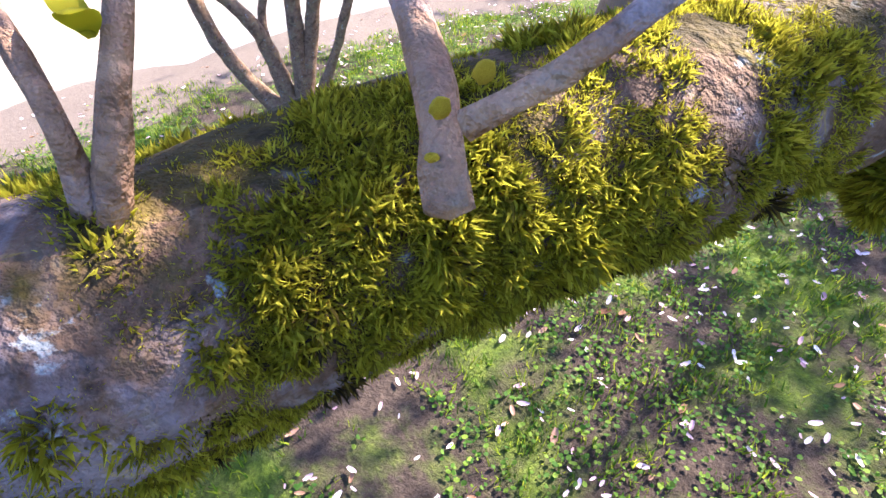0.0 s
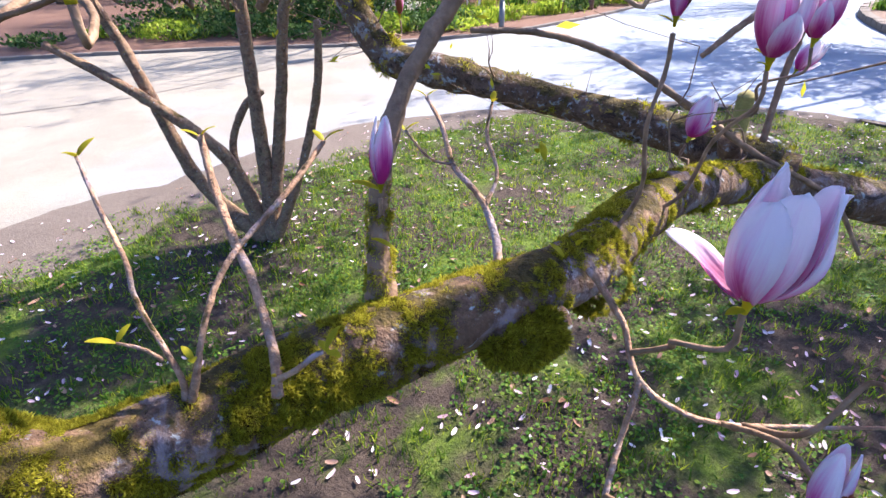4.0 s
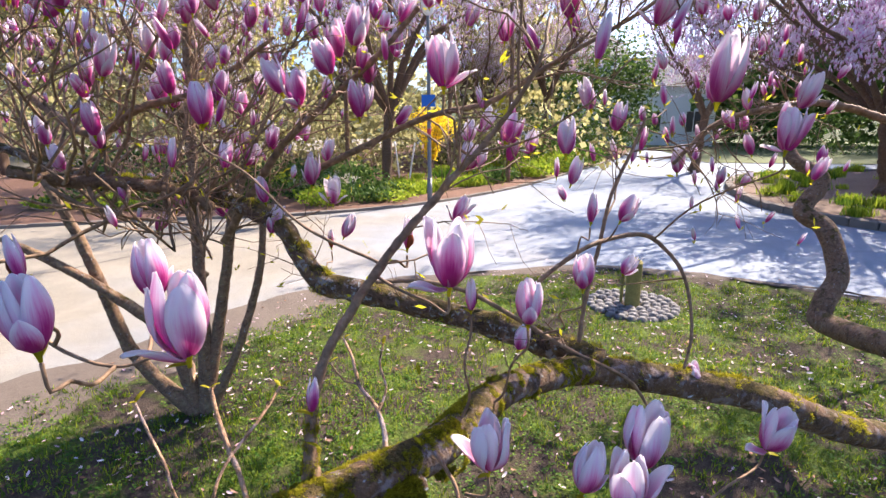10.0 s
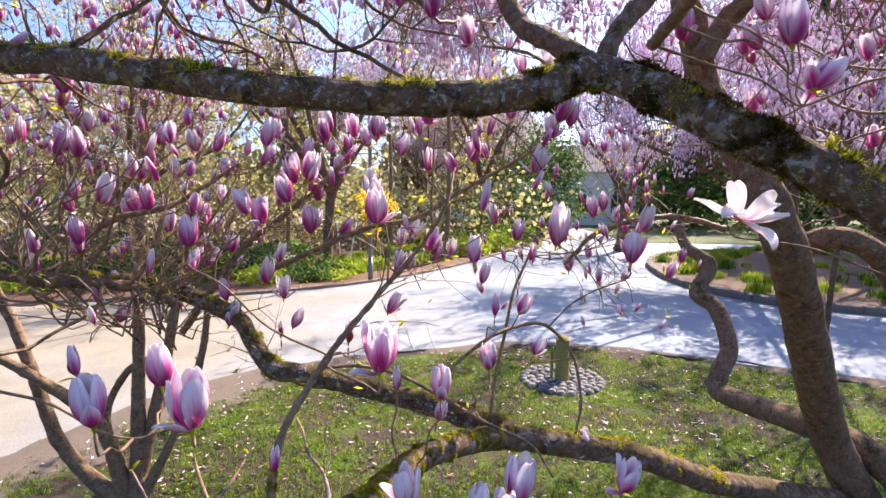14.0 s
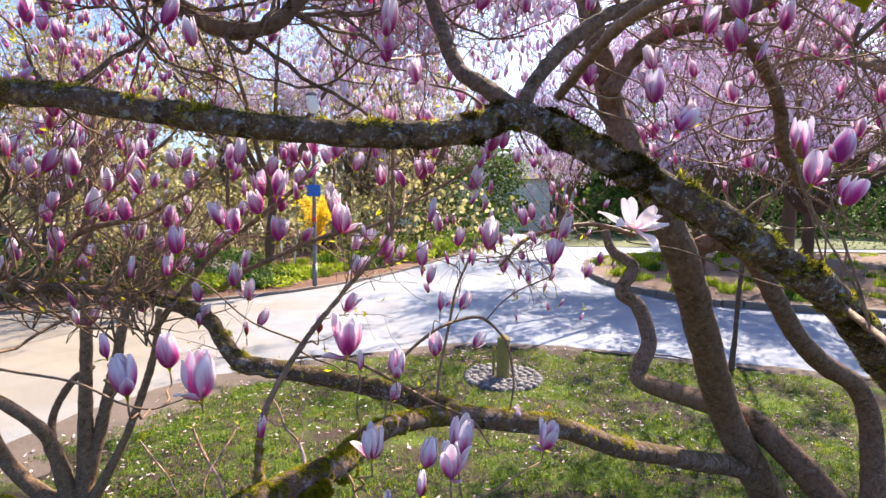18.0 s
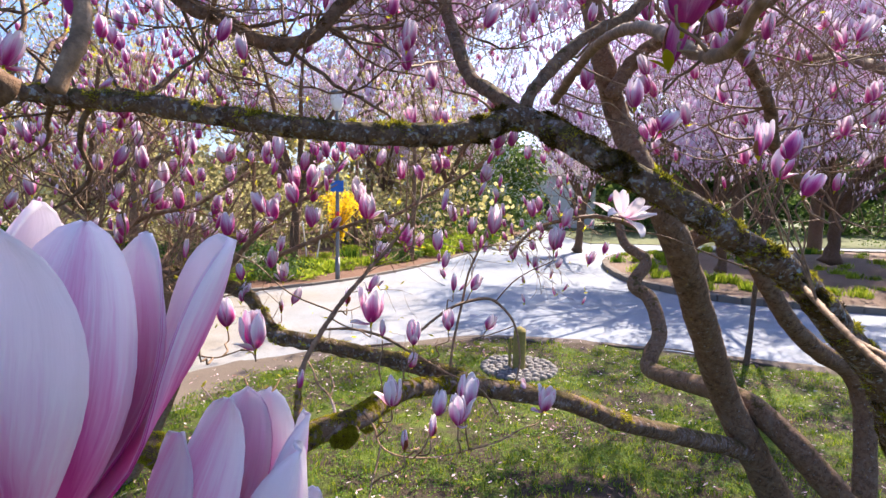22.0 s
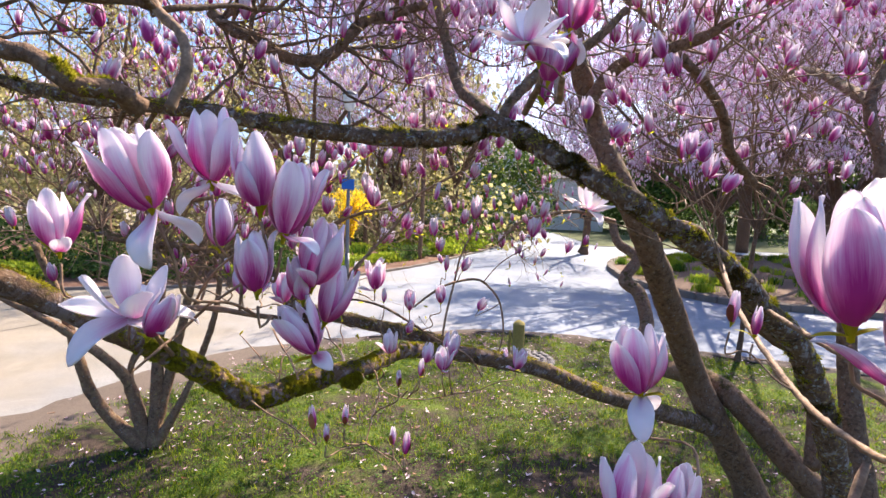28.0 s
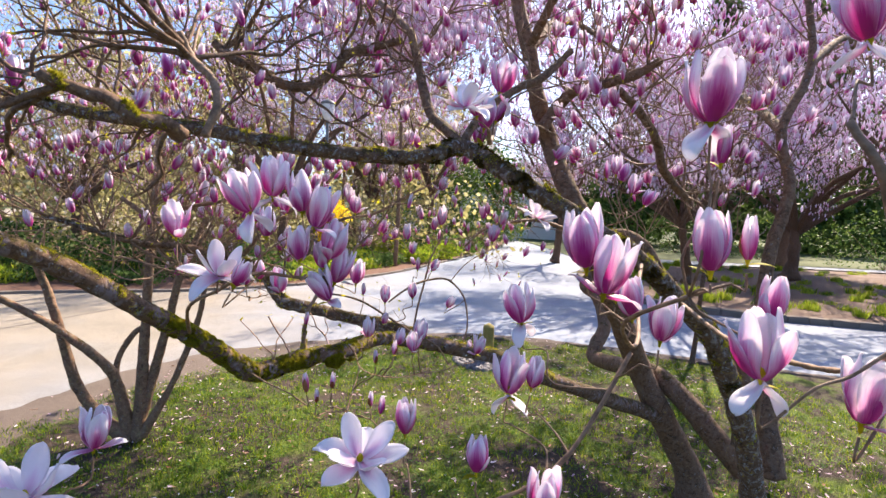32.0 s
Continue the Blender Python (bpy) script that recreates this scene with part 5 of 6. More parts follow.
def ball_points(g, centre, radii, count, shell=0.35):
    p = g.normal(0, 1, (count, 3))
    p /= np.linalg.norm(p, axis=1)[:, None]
    lump = 1 + .22 * np.sin(3.1 * p[:, 0] + 2.3 * p[:, 2] + g.uniform(0, 6)) * np.cos(4.2 * p[:, 1] + g.uniform(0, 6))
    return np.array(centre) + p * np.array(radii) * (g.uniform(shell, 1, count) ** .5 * lump)[:, None]


g_ = np.random.RandomState(77)
t_ = np.array([q[0] for q in HIGH_TIPS if noise.noise(Vector(q[0]) * .95) + .35 * noise.noise(Vector(q[0]) * 2.3) > .06])
bloom_cloud(near_tree, t_[g_.randint(0, len(t_), 6500)] + g_.normal(0, .09, (6500, 3)), g_, (.07, .105), "blossom", "high pale pink blossoms over the lawn")
# unseen blossoms that thicken this added shade
t_ = np.array([q[0] for q in SHADING_TIPS])
bloom_cloud(near_tree, t_[g_.randint(0, len(t_), 450)] + g_.normal(0, .07, (450, 3)), g_, (.07, .1), "blossom", "unseen high blossoms added to shade the near flowers")


# ---- lawn: tufts, clover, fallen petals ----
def lawn_scatter(seed, count, x0, x1, y0, y1, bare=0.0, cell=1.6):
    g = np.random.RandomState(seed)
    out = []
    while len(out) < count:
        x, y = g.uniform(x0, x1), g.uniform(y0, y1)
        depth = lawn_depth(x, y)
        if depth < .12 or math.hypot(x - 1.75, y - 5.15) < .5:
            continue
        n = noise.noise(Vector((x * cell, y * cell, 3))) + .6 * noise.noise(Vector((x * 5, y * 5, 7)))
        edge = max(0, 1 - depth / (.5 if x > -1.2 else .7))
        if n < bare + .9 * edge + .12 * max(0.0, min(1.0, (1.9 - y) / .8)) - .25 * g.uniform(0, 1) - .15 * (g.uniform(0, 1) < .1):
            continue
        out.append((x, y, ground_z(x, y)))
    return g, np.array(out)


g_, spots_ = lawn_scatter(21, 11500, -4.6, 5.6, .2, 6.7, -.22)
blade_ = np.array([(-.07, 0, 0), (.07, 0, 0), (.05, .10, .55), (.0, .30, 1.0), (-.05, .10, .55)])
n_ = len(spots_) * 6
pos_ = np.repeat(spots_, 6, 0) + np.concatenate([g_.normal(0, .022, (n_, 2)), np.zeros((n_, 1))], 1)
v_ = turned(blade_, pos_, g_.uniform(0, 6.28, n_), np.abs(g_.normal(.3, .35, n_)), g_.uniform(0, 6.28, n_), g_.uniform(.018, .052, n_))
tagged(part("grass", mesh_of("grass", v_, repeated([(0, 1, 2, 3, 4)], 5, n_), GRASS, smooth=False), kind="stuff"), "short bright green lawn grass in tufts", "grass")
g_, spots_ = lawn_scatter(22, 11000, -4.6, 5.6, .2, 6.7, -.12, .9)
leaf_ = np.array([(0, 0, 0), (.5, .25, .12), (.62, .75, .10), (.0, 1.0, .0), (-.62, .75, .10), (-.5, .25, .12)])
n_ = len(spots_) * 4
pos_ = np.repeat(spots_, 4, 0) + np.concatenate([g_.normal(0, .025, (n_, 2)), g_.uniform(.006, .03, (n_, 1))], 1)
v_ = turned(leaf_, pos_, g_.uniform(0, 6.28, n_), np.abs(g_.normal(.2, .3, n_)), g_.uniform(0, 6.28, n_), g_.uniform(.008, .018, n_))
tagged(part("clover", mesh_of("clover", v_, repeated([(0, 1, 2, 3, 4, 5)], 6, n_), CLOVER, smooth=False), kind="stuff"), "low clover leaves among the grass", "clover")


def fallen(name, seed, count, mat, size, label, x0, x1, y0, y1, lift):
    g = np.random.RandomState(seed)
    u = np.linspace(-1, 1, 4)
    b = np.array([(.42 * t * math.cos(s * 1.3) ** .6, s, .16 * t * t + .14 * s * s) for s in u for t in u])
    f = [(4 * i + j, 4 * i + j + 1, 4 * i + j + 5, 4 * i + j + 4) for i in range(3) for j in range(3)]
    p = []
    while len(p) < count:
        x, y = g.uniform(x0, x1), g.uniform(y0, y1)
        over = -lawn_depth(x, y)
        if over > 0 and g.uniform() < .85 + .3 * over:
            continue
        if noise.noise(Vector((x * .9, y * .9, seed))) + .5 * noise.noise(Vector((x * 3, y * 3, seed))) < g.uniform(-.55, .35):
            continue
        p.append((x, y, max(ground_z(x, y), 0 if over > 0 else -1) + lift * g.uniform(.4, 1)))
    p = np.array(p)
    v = turned(b, p, g.uniform(0, 6.28, count), np.abs(g.normal(0, .25, count)), g.uniform(0, 6.28, count), g.uniform(*size, count))
    return tagged(part(name, mesh_of(name, v, repeated(f, 16, count), mat), kind="stuff"), label, name.replace("_", " "))


fallen("fallen_petals", 31, 2300, FALLEN, (.008, .024), "withering white and pink magnolia petals strewn on the lawn", -4.5, 5.5, .4, 7.6, .022)
fallen("dead_leaves", 32, 600, DEAD_LEAF, (.012, .03), "brown and reddish dead leaves lying on the lawn", -4.5, 5.5, .4, 7.2, .02)


# ---- moss on the near limbs ----
def waves(p, size, seed):
    """Smooth lumps of about the given size, from -1 to 1."""
    g = np.random.RandomState(seed)
    d = g.normal(0, 1, (9, 3))
    d *= (2 * np.pi / size * g.uniform(.5, 1.6, 9) / np.linalg.norm(d, axis=1))[:, None]
    return np.sin(p @ d.T + g.uniform(0, 6.28, 9)).sum(1) / 3.0


def moss_on(tree, nodes, lo, hi, count, length, seed, patch=.05, least=0.0, up_bias=.2, loose=.42, label="cushion moss of green and gold strands", mat=None):
    """Strands of moss standing off a limb between the fractions lo and hi of its length, in patches."""
    g = np.random.RandomState(seed)
    q = catmull(nodes, .01)
    b = np.array([(-.03, 0, 0), (.03, 0, 0), (.04, .16, .5), (0, .55, .85), (-.04, .16, .5)])
    m = count * 4
    w = g.uniform(lo, hi, m) * (len(q) - 3) + 1
    k = w.astype(int)
    w = (w - k)[:, None]
    c = q[k] * (1 - w) + q[k + 1] * w
    d = q[k + 1, :3] - q[k - 1, :3]
    d /= np.linalg.norm(d, axis=1)[:, None]
    e = np.cross(d, g.normal(0, 1, (m, 3)))
    e /= np.linalg.norm(e, axis=1)[:, None]
    p = c[:, :3] + e * c[:, 3:4] * .975
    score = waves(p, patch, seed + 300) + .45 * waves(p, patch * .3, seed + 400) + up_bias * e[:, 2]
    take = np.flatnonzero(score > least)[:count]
    p, e, score = p[take], e[take], score[take]
    n = len(p)
    tuft = np.stack([waves(p, .011, 20 + i) + .7 * waves(p, .004, 30 + i) for i in range(3)], -1)
    o = e * .8 + tuft * loose * 1.5 + g.normal(0, loose * .7, (n, 3)) + [0, 0, .12]
    o /= np.linalg.norm(o, axis=1)[:, None]
    size = length * g.uniform(.35, 1.2, n) * (.65 + .75 * np.clip(score - least, 0, 1.5)) * (1 + .35 * waves(p, .014, 40))
    v = turned(b, p, g.uniform(0, 6.28, n), np.arccos(np.clip(o[:, 2], -1, 1)), np.arctan2(o[:, 1], o[:, 0]), size)
    return part("moss", mesh_of("moss", v, repeated([(0, 1, 2, 3, 4)], 5, n), mat or MOSS, smooth=False), tree, label, "stuff")


low = BOUGHS["low_limb"]
moss_on(near_tree, low, .685, .775, 330000, .0029, 41, .05, -.9, .35)
# darker strands, kept mostly to the underside of the limb
moss_on(near_tree, low, .685, .775, 36000, .0026, 55, .03, .1, -.9, mat=MOSS_DARK, label="dark moss strands mostly on the underside of the limb")
moss_on(near_tree, low, .60, .685, 100000, .0034, 50, .05, -.25, .1)
moss_on(near_tree, low, .50, .60, 30000, .005, 52, .06, .45, .5)
moss_on(near_tree, low, .30, .50, 10000, .010, 42, .09, .85, .5)
moss_on(near_tree, low, .775, .825, 120000, .0033, 60, .05, -.95, .4)
moss_on(near_tree, low, .825, 1.0, 12000, .006, 43, .09, 1.0, .5)
moss_on(near_tree, BOUGHS["side_shoot"], .0, .11, 5000, .0032, 44, .03, -.1)
moss_on(near_tree, BOUGHS["high_limb"], .2, .95, 18000, .011, 45, .09, .85, .4)
moss_on(near_tree, BOUGHS["lichen_limb"], .0, .7, 9000, .010, 46, .08, .75, .4)
moss_on(near_tree, BOUGHS["big_left_limb"], .0, 1, 5000, .008, 47, .08, .75, .4)
moss_on(near_tree, BOUGHS["high_limb"], .535, .635, 26000, .008, 56, .08, .15, .1, mat=MOSS_DARK, label="dark brown moss round the fork")
moss_on(near_tree, BOUGHS["high_limb"], .635, .95, 12000, .007, 57, .06, .95, .2, mat=MOSS_DARK, label="dark brown moss tufts")
moss_on(near_tree, BOUGHS["high_limb"], .25, .535, 26000, .008, 61, .09, .35, .0, mat=MOSS_DARK, label="dark brown moss on the limb")
moss_on(near_tree, BOUGHS["high_limb"], .25, .5, 12000, .010, 58, .07, .75, .6)
moss_on(near_tree, BOUGHS["wiggly_limb"], .0, 1, 5000, .008, 59, .06, .7, .3, mat=MOSS_DARK, label="dark brown moss tufts")
# hanging moss cushion under the low limb
cushion = [(.136, .210, 1.466, .003), (.146, .212, 1.444, .018), (.166, .229, 1.436, .0225), (.192, .256, 1.446, .015)]
limb("moss_cushion", cushion, near_tree, BARK_MOSSY, 18, .006, .12, 5, "hanging cushion of moss")
moss_on(near_tree, cushion, 0, 1, 60000, .0045, 48, .03, -3.0)
moss_on(near_tree, [(.21, .29, 1.45, .033), (.235, .34, 1.45, .033)], 0, 1, 9000, .0045, 49, .05, .0, -.4)


# ---- opening leaves on the twigs ----
for k, (tree, tips) in enumerate(CROWN_TIPS):
    g_ = np.random.RandomState(640 + k)
    t_ = np.array([q[0] for q in tips])
    n_ = min(170, len(t_))
    leaf_cloud(tree, t_[g_.randint(0, len(t_), n_)] + g_.normal(0, .003, (n_, 3)), g_, (.014, .03), YOUNG_LEAF, "young_leaves", "small opening yellow-green leaves", wide=.15)


# ---- posts ----
def bollard(x, y):
    root = empty("bollard", (x, y, 0), "short round wooden post, green with algae, set in cobbles", "bollard")
    prof = [(0, 0, -.05, .078), (0, 0, .1, .078), (0, 0, .3, .077), (0, 0, .47, .077), (0, 0, .488, .074), (0, 0, .50, .066)]
    v, f, uv = tube(prof, 18, .03, .012, 3)
    part("post", mesh_of("post", v, clean(f), WOOD, uv), root)
    v, f, uv = tube([(-.115, .02, -.05, .018), (-.115, .02, .2, .017), (-.11, .02, .38, .016)], 8, .05, .05, 4)
    part("stake", mesh_of("stake", v, clean(f), WOOD, uv), root, "thin wooden stake")
    return root


bollard(1.75, 5.15)
cobbles = tagged(new("cobble_ring"), "ring of grey cobbles set round the post", "cobbles", kind="structure")
rng = random.Random(8)
stones = []
for k in range(4):
    bm = bmesh.new()
    bmesh.ops.create_cube(bm, size=1.0)
    bmesh.ops.bevel(bm, geom=bm.edges[:], offset=.16, segments=2, affect="EDGES")
    for q in bm.verts:
        q.co += Vector((rng.uniform(-1, 1), rng.uniform(-1, 1), rng.uniform(-1, 1))) * .05
    me = bpy.data.meshes.new("cobble")
    bm.to_mesh(me)
    bm.free()
    me.materials.append(COBBLE)
    me.polygons.foreach_set("use_smooth", np.ones(len(me.polygons), dtype=bool))
    stones.append(me)
for ring in range(1, 5):
    r = .06 + .095 * ring
    for k in range(int(6.28 * r / .105)):
        a = k * .105 / r + ring
        part("cobble", stones[rng.randrange(4)], cobbles, m=Matrix.LocRotScale((1.75 + r * math.cos(a), 5.15 + r * math.sin(a), -.004 + rng.uniform(-.006, .006)), Euler((rng.uniform(-.1, .1), rng.uniform(-.1, .1), a + rng.uniform(-.2, .2))), (.088, .09, .07)))


def lamp_post(x, y, h):
    root = empty("street_lamp", (x, y, 0), "slim dark grey lamp post with a white lantern and blue sign", "lamp")
    v, f, uv = tube([(0, 0, -.05, .06), (0, 0, .6, .06), (0, 0, .62, .048), (0, 0, 2.6, .046), (0, 0, h - .5, .04)], 12, .3)
    part("pole", mesh_of("pole", v, clean(f), METAL, uv), root)
    v, f, uv = tube([(0, 0, h - .52, .05), (0, 0, h - .47, .11), (0, 0, h - .3, .16), (0, 0, h - .12, .17)], 14, .05)
    part("lantern", mesh_of("lantern", v, clean(f), WHITE_PLASTIC, uv), root, "white lantern bowl")
    v, f, uv = tube([(0, 0, h - .12, .19), (0, 0, h - .06, .17), (0, 0, h, .05)], 14, .03)
    part("cap", mesh_of("cap", v, clean(f), METAL, uv), root)
    part("sign", mesh_of("sign", *box_geo(-.16, .16, -.075, -.06, 2.25, 2.52)[:2], BLUE_SIGN, smooth=False), root, "small blue sign")
    part("band", mesh_of("band", *[q for q in (lambda t: (t[0], clean(t[1])))(tube([(0, 0, 1.62, .05), (0, 0, 1.75, .05)], 12, .05))], RED), root, "red sticker band")
    return root


WHITE_PLASTIC, _, _, _b = material("white_plastic", 0.35)
_b.inputs["Base Color"].default_value = (.75, .75, .73, 1)
RED, _, _, _b = material("red_sticker", 0.5)
_b.inputs["Base Color"].default_value = (.45, .03, .04, 1)
lamp_post(-1.42, 12.1, 4.75)


# ---- planting across the path ----
def clump(name, x, y, r, h, count, mat, seed, label, category, group="", z=.03, leaf=(.12, .3), stalky=True):
    g = np.random.RandomState(seed)
    root = empty(name, (x, y, z), label, category, group)
    if stalky:
        b = np.array([(-.05, 0, 0), (.05, 0, 0), (.05, .08, .5), (0, .25, 1.0), (-.05, .08, .5)])
        p = np.concatenate([g.normal(0, r * .5, (count, 2)), np.zeros((count, 1))], 1)
        v = turned(b, p, g.uniform(0, 6.28, count), np.abs(g.normal(.25, .2, count)), g.uniform(0, 6.28, count), g.uniform(.6, 1.1, count) * h)
        part("leaf_tuft", mesh_of("leaf_tuft", v, repeated([(0, 1, 2, 3, 4)], 5, count), mat, smooth=False), root, kind="stuff")
    else:
        p = ball_points(g, (0, 0, h * .45), (r, r, h * .55), count)
        leaf_cloud(root, p, g, leaf, mat, "foliage")
        for k in range(4):
            a = g.uniform(0, 6.28)
            v, f, uv = tube([(0, 0, -.02, .02), (.3 * r * math.cos(a), .3 * r * math.sin(a), h * .35, .014), (.6 * r * math.cos(a), .6 * r * math.sin(a), h * .7, .006)], 5, .1)
            part("stem", mesh_of("stem", v, clean(f), TWIG, uv), root)
    return root


g_ = np.random.RandomState(61)
for k in range(66):
    i = g_.randint(18, 84)
    off = g_.uniform(1.3, 6.0)
    nx, ny = -(FAR_EDGE[i + 1] - FAR_EDGE[i - 1])[1], (FAR_EDGE[i + 1] - FAR_EDGE[i - 1])[0]
    ln = math.hypot(nx, ny)
    x, y = FAR_EDGE[i][0] + nx / ln * off, FAR_EDGE[i][1] + ny / ln * off
    if k % 3 < 2:
        clump("perennial", x, y, g_.uniform(.25, .5), g_.uniform(.2, .45), 90, LIME if k % 4 else CLOVER, 70 + k, "tuft of fresh green spring leaves in the mulch bed", "plant", "perennials in the bed")
    else:
        clump("ground_cover", x, y, g_.uniform(.4, .8), g_.uniform(.25, .5), 420, LIME if k % 2 else SHRUB, 70 + k, "low leafy ground cover plant in the mulch bed", "plant", "ground cover in the bed", leaf=(.06, .13), stalky=False)
for k in range(30):
    i = g_.randint(14, 46)
    off = g_.uniform(.9, 2.4)
    nx, ny = -(FAR_EDGE[i + 1] - FAR_EDGE[i - 1])[1], (FAR_EDGE[i + 1] - FAR_EDGE[i - 1])[0]
    ln = math.hypot(nx, ny)
    clump("ground_cover", FAR_EDGE[i][0] + nx / ln * off, FAR_EDGE[i][1] + ny / ln * off, g_.uniform(.4, .7), g_.uniform(.2, .42), 380, SHRUB if k % 3 else LIME, 900 + k, "low leafy ground cover plant in the mulch bed", "plant", "ground cover in the bed", leaf=(.06, .12), stalky=False)
for k, (x, y, r, h, mat, label) in enumerate([
        (-6.8, 12.2, 1.3, 1.0, SHRUB, "dark evergreen shrub behind the path"), (-5.2, 12.6, 1.2, .9, SHRUB, "dark evergreen shrub behind the path"), (-3.9, 13.3, 1.1, .8, SHRUB, "low dark leafy shrub behind the path"),
        (-9.4, 12.4, 1.5, 1.3, SHRUB, "dark evergreen shrub behind the path"), (-4.4, 13.4, .9, .5, WHITE_BLOOM, "shrub dotted with small white blooms"), (-8.0, 14.0, 1.8, 2.2, OLIVE, "bare-twigged shrub flushing olive green"),
        (2.4, 19.8, .8, .7, LIME, "lime green mounded shrub by the path"), (1.4, 17.9, .7, .5, LIME, "lime green mounded shrub by the path"), (3.6, 22.3, 1.0, .9, CLOVER, "green shrub by the path"),
        (1.2, 21.5, 1.6, 2.2, SHRUB, "dense green shrub in the bed"), (-1.0, 21.0, 1.7, 2.4, OLIVE, "twiggy shrub flushing olive green"), (-4.5, 18.5, 2.0, 2.8, OLIVE, "twiggy shrub flushing olive green"), (-7.5, 18, 2.2, 3.4, OLIVE, "tall shrub flushing pale olive green"),
        (5.6, 28, 2.0, 2.6, SHRUB, "green shrub where the path bends away"), (15.2, 33, 2.6, 3.2, SHRUB, "dark round evergreen beside the far path"), (18.5, 30, 2.4, 2.6, SHRUB, "dark evergreen hedge shrub"), (22, 27, 3.0, 3.2, SHRUB, "dark evergreen hedge shrub"), (26, 23, 3.0, 3.0, SHRUB, "dark evergreen hedge shrub")]):
    clump("shrub", x, y, r, h, int(700 + 500 * r), mat, 130 + k, label, "shrub", leaf=(.07, .16), stalky=False)


def forsythia(x, y):
    g = np.random.RandomState(90)
    root = empty("forsythia", (x, y, .03), "forsythia bush covered in bright yellow blossom", "shrub")
    for k in range(16):
        a, l = g.uniform(0, 6.28), g.uniform(.5, .95)
        nodes = [(0, 0, -.02, .014), (.25 * l * math.cos(a), .25 * l * math.sin(a), 1.0, .011), (.7 * l * math.cos(a), .7 * l * math.sin(a), 1.9 * g.uniform(.85, 1.15), .007), (1.0 * l * math.cos(a), 1.0 * l * math.sin(a), 1.9 * g.uniform(.7, 1.2), .003)]
        v, f, uv = tube(nodes, 5, .12)
        part("stem", mesh_of("stem", v, clean(f), TWIG, uv), root)
        q = catmull(nodes, .02)
        p = q[g.randint(int(len(q) * .3), len(q), 260), :3] + g.normal(0, .06, (260, 3))
        leaf_cloud(root, p, g, (.05, .09), YELLOW, "blossom")
    return root


forsythia(-2.1, 17.2)
for k in range(64):
    i = g_.randint(30, 70)
    off = g_.uniform(1.0, 4.0)
    nx, ny = -(FAR_EDGE[i + 1] - FAR_EDGE[i - 1])[1], (FAR_EDGE[i + 1] - FAR_EDGE[i - 1])[0]
    ln = math.hypot(nx, ny)
    clump("spring_plant", FAR_EDGE[i][0] + nx / ln * off, FAR_EDGE[i][1] + ny / ln * off, g_.uniform(.2, .4), g_.uniform(.14, .3), 110, LIME, 700 + k, "bright lime green spring plant in the mulch bed", "plant", "lime plants in the bed")
for k in range(56):
    i = g_.randint(4, 66)
    off = g_.uniform(.35, 2.2)
    nx, ny = -(ISLAND[i + 1] - ISLAND[i - 1])[1], (ISLAND[i + 1] - ISLAND[i - 1])[0]
    ln = math.hypot(nx, ny)
    clump("grass_tuft", ISLAND[i][0] - nx / ln * off * (1 if nx < 0 else -1), ISLAND[i][1] + (abs(ny) / ln * off * (1 if ISLAND[i][1] < 12.6 else -1)), .2, g_.uniform(.18, .32), 110, LIME if k % 4 else CLOVER, 800 + k, "tuft of yellow-green grass in the island bed", "plant", "tufts in the island bed", z=.10)
for k in range(70):
    x, y = g_.uniform(6.6, 18), g_.uniform(8.5, 18.5)
    if y < 7.9 + max(0, 9.5 - x) * 1.1 or x < 6.7 + abs(y - 12.3) * .32:
        continue
    clump("grass_tuft", x, y, .16, g_.uniform(.16, .3), 60, LIME if k % 3 else GRASS, 170 + k, "tuft of yellow-green grass in the island bed", "plant", "tufts in the island bed", z=.10)


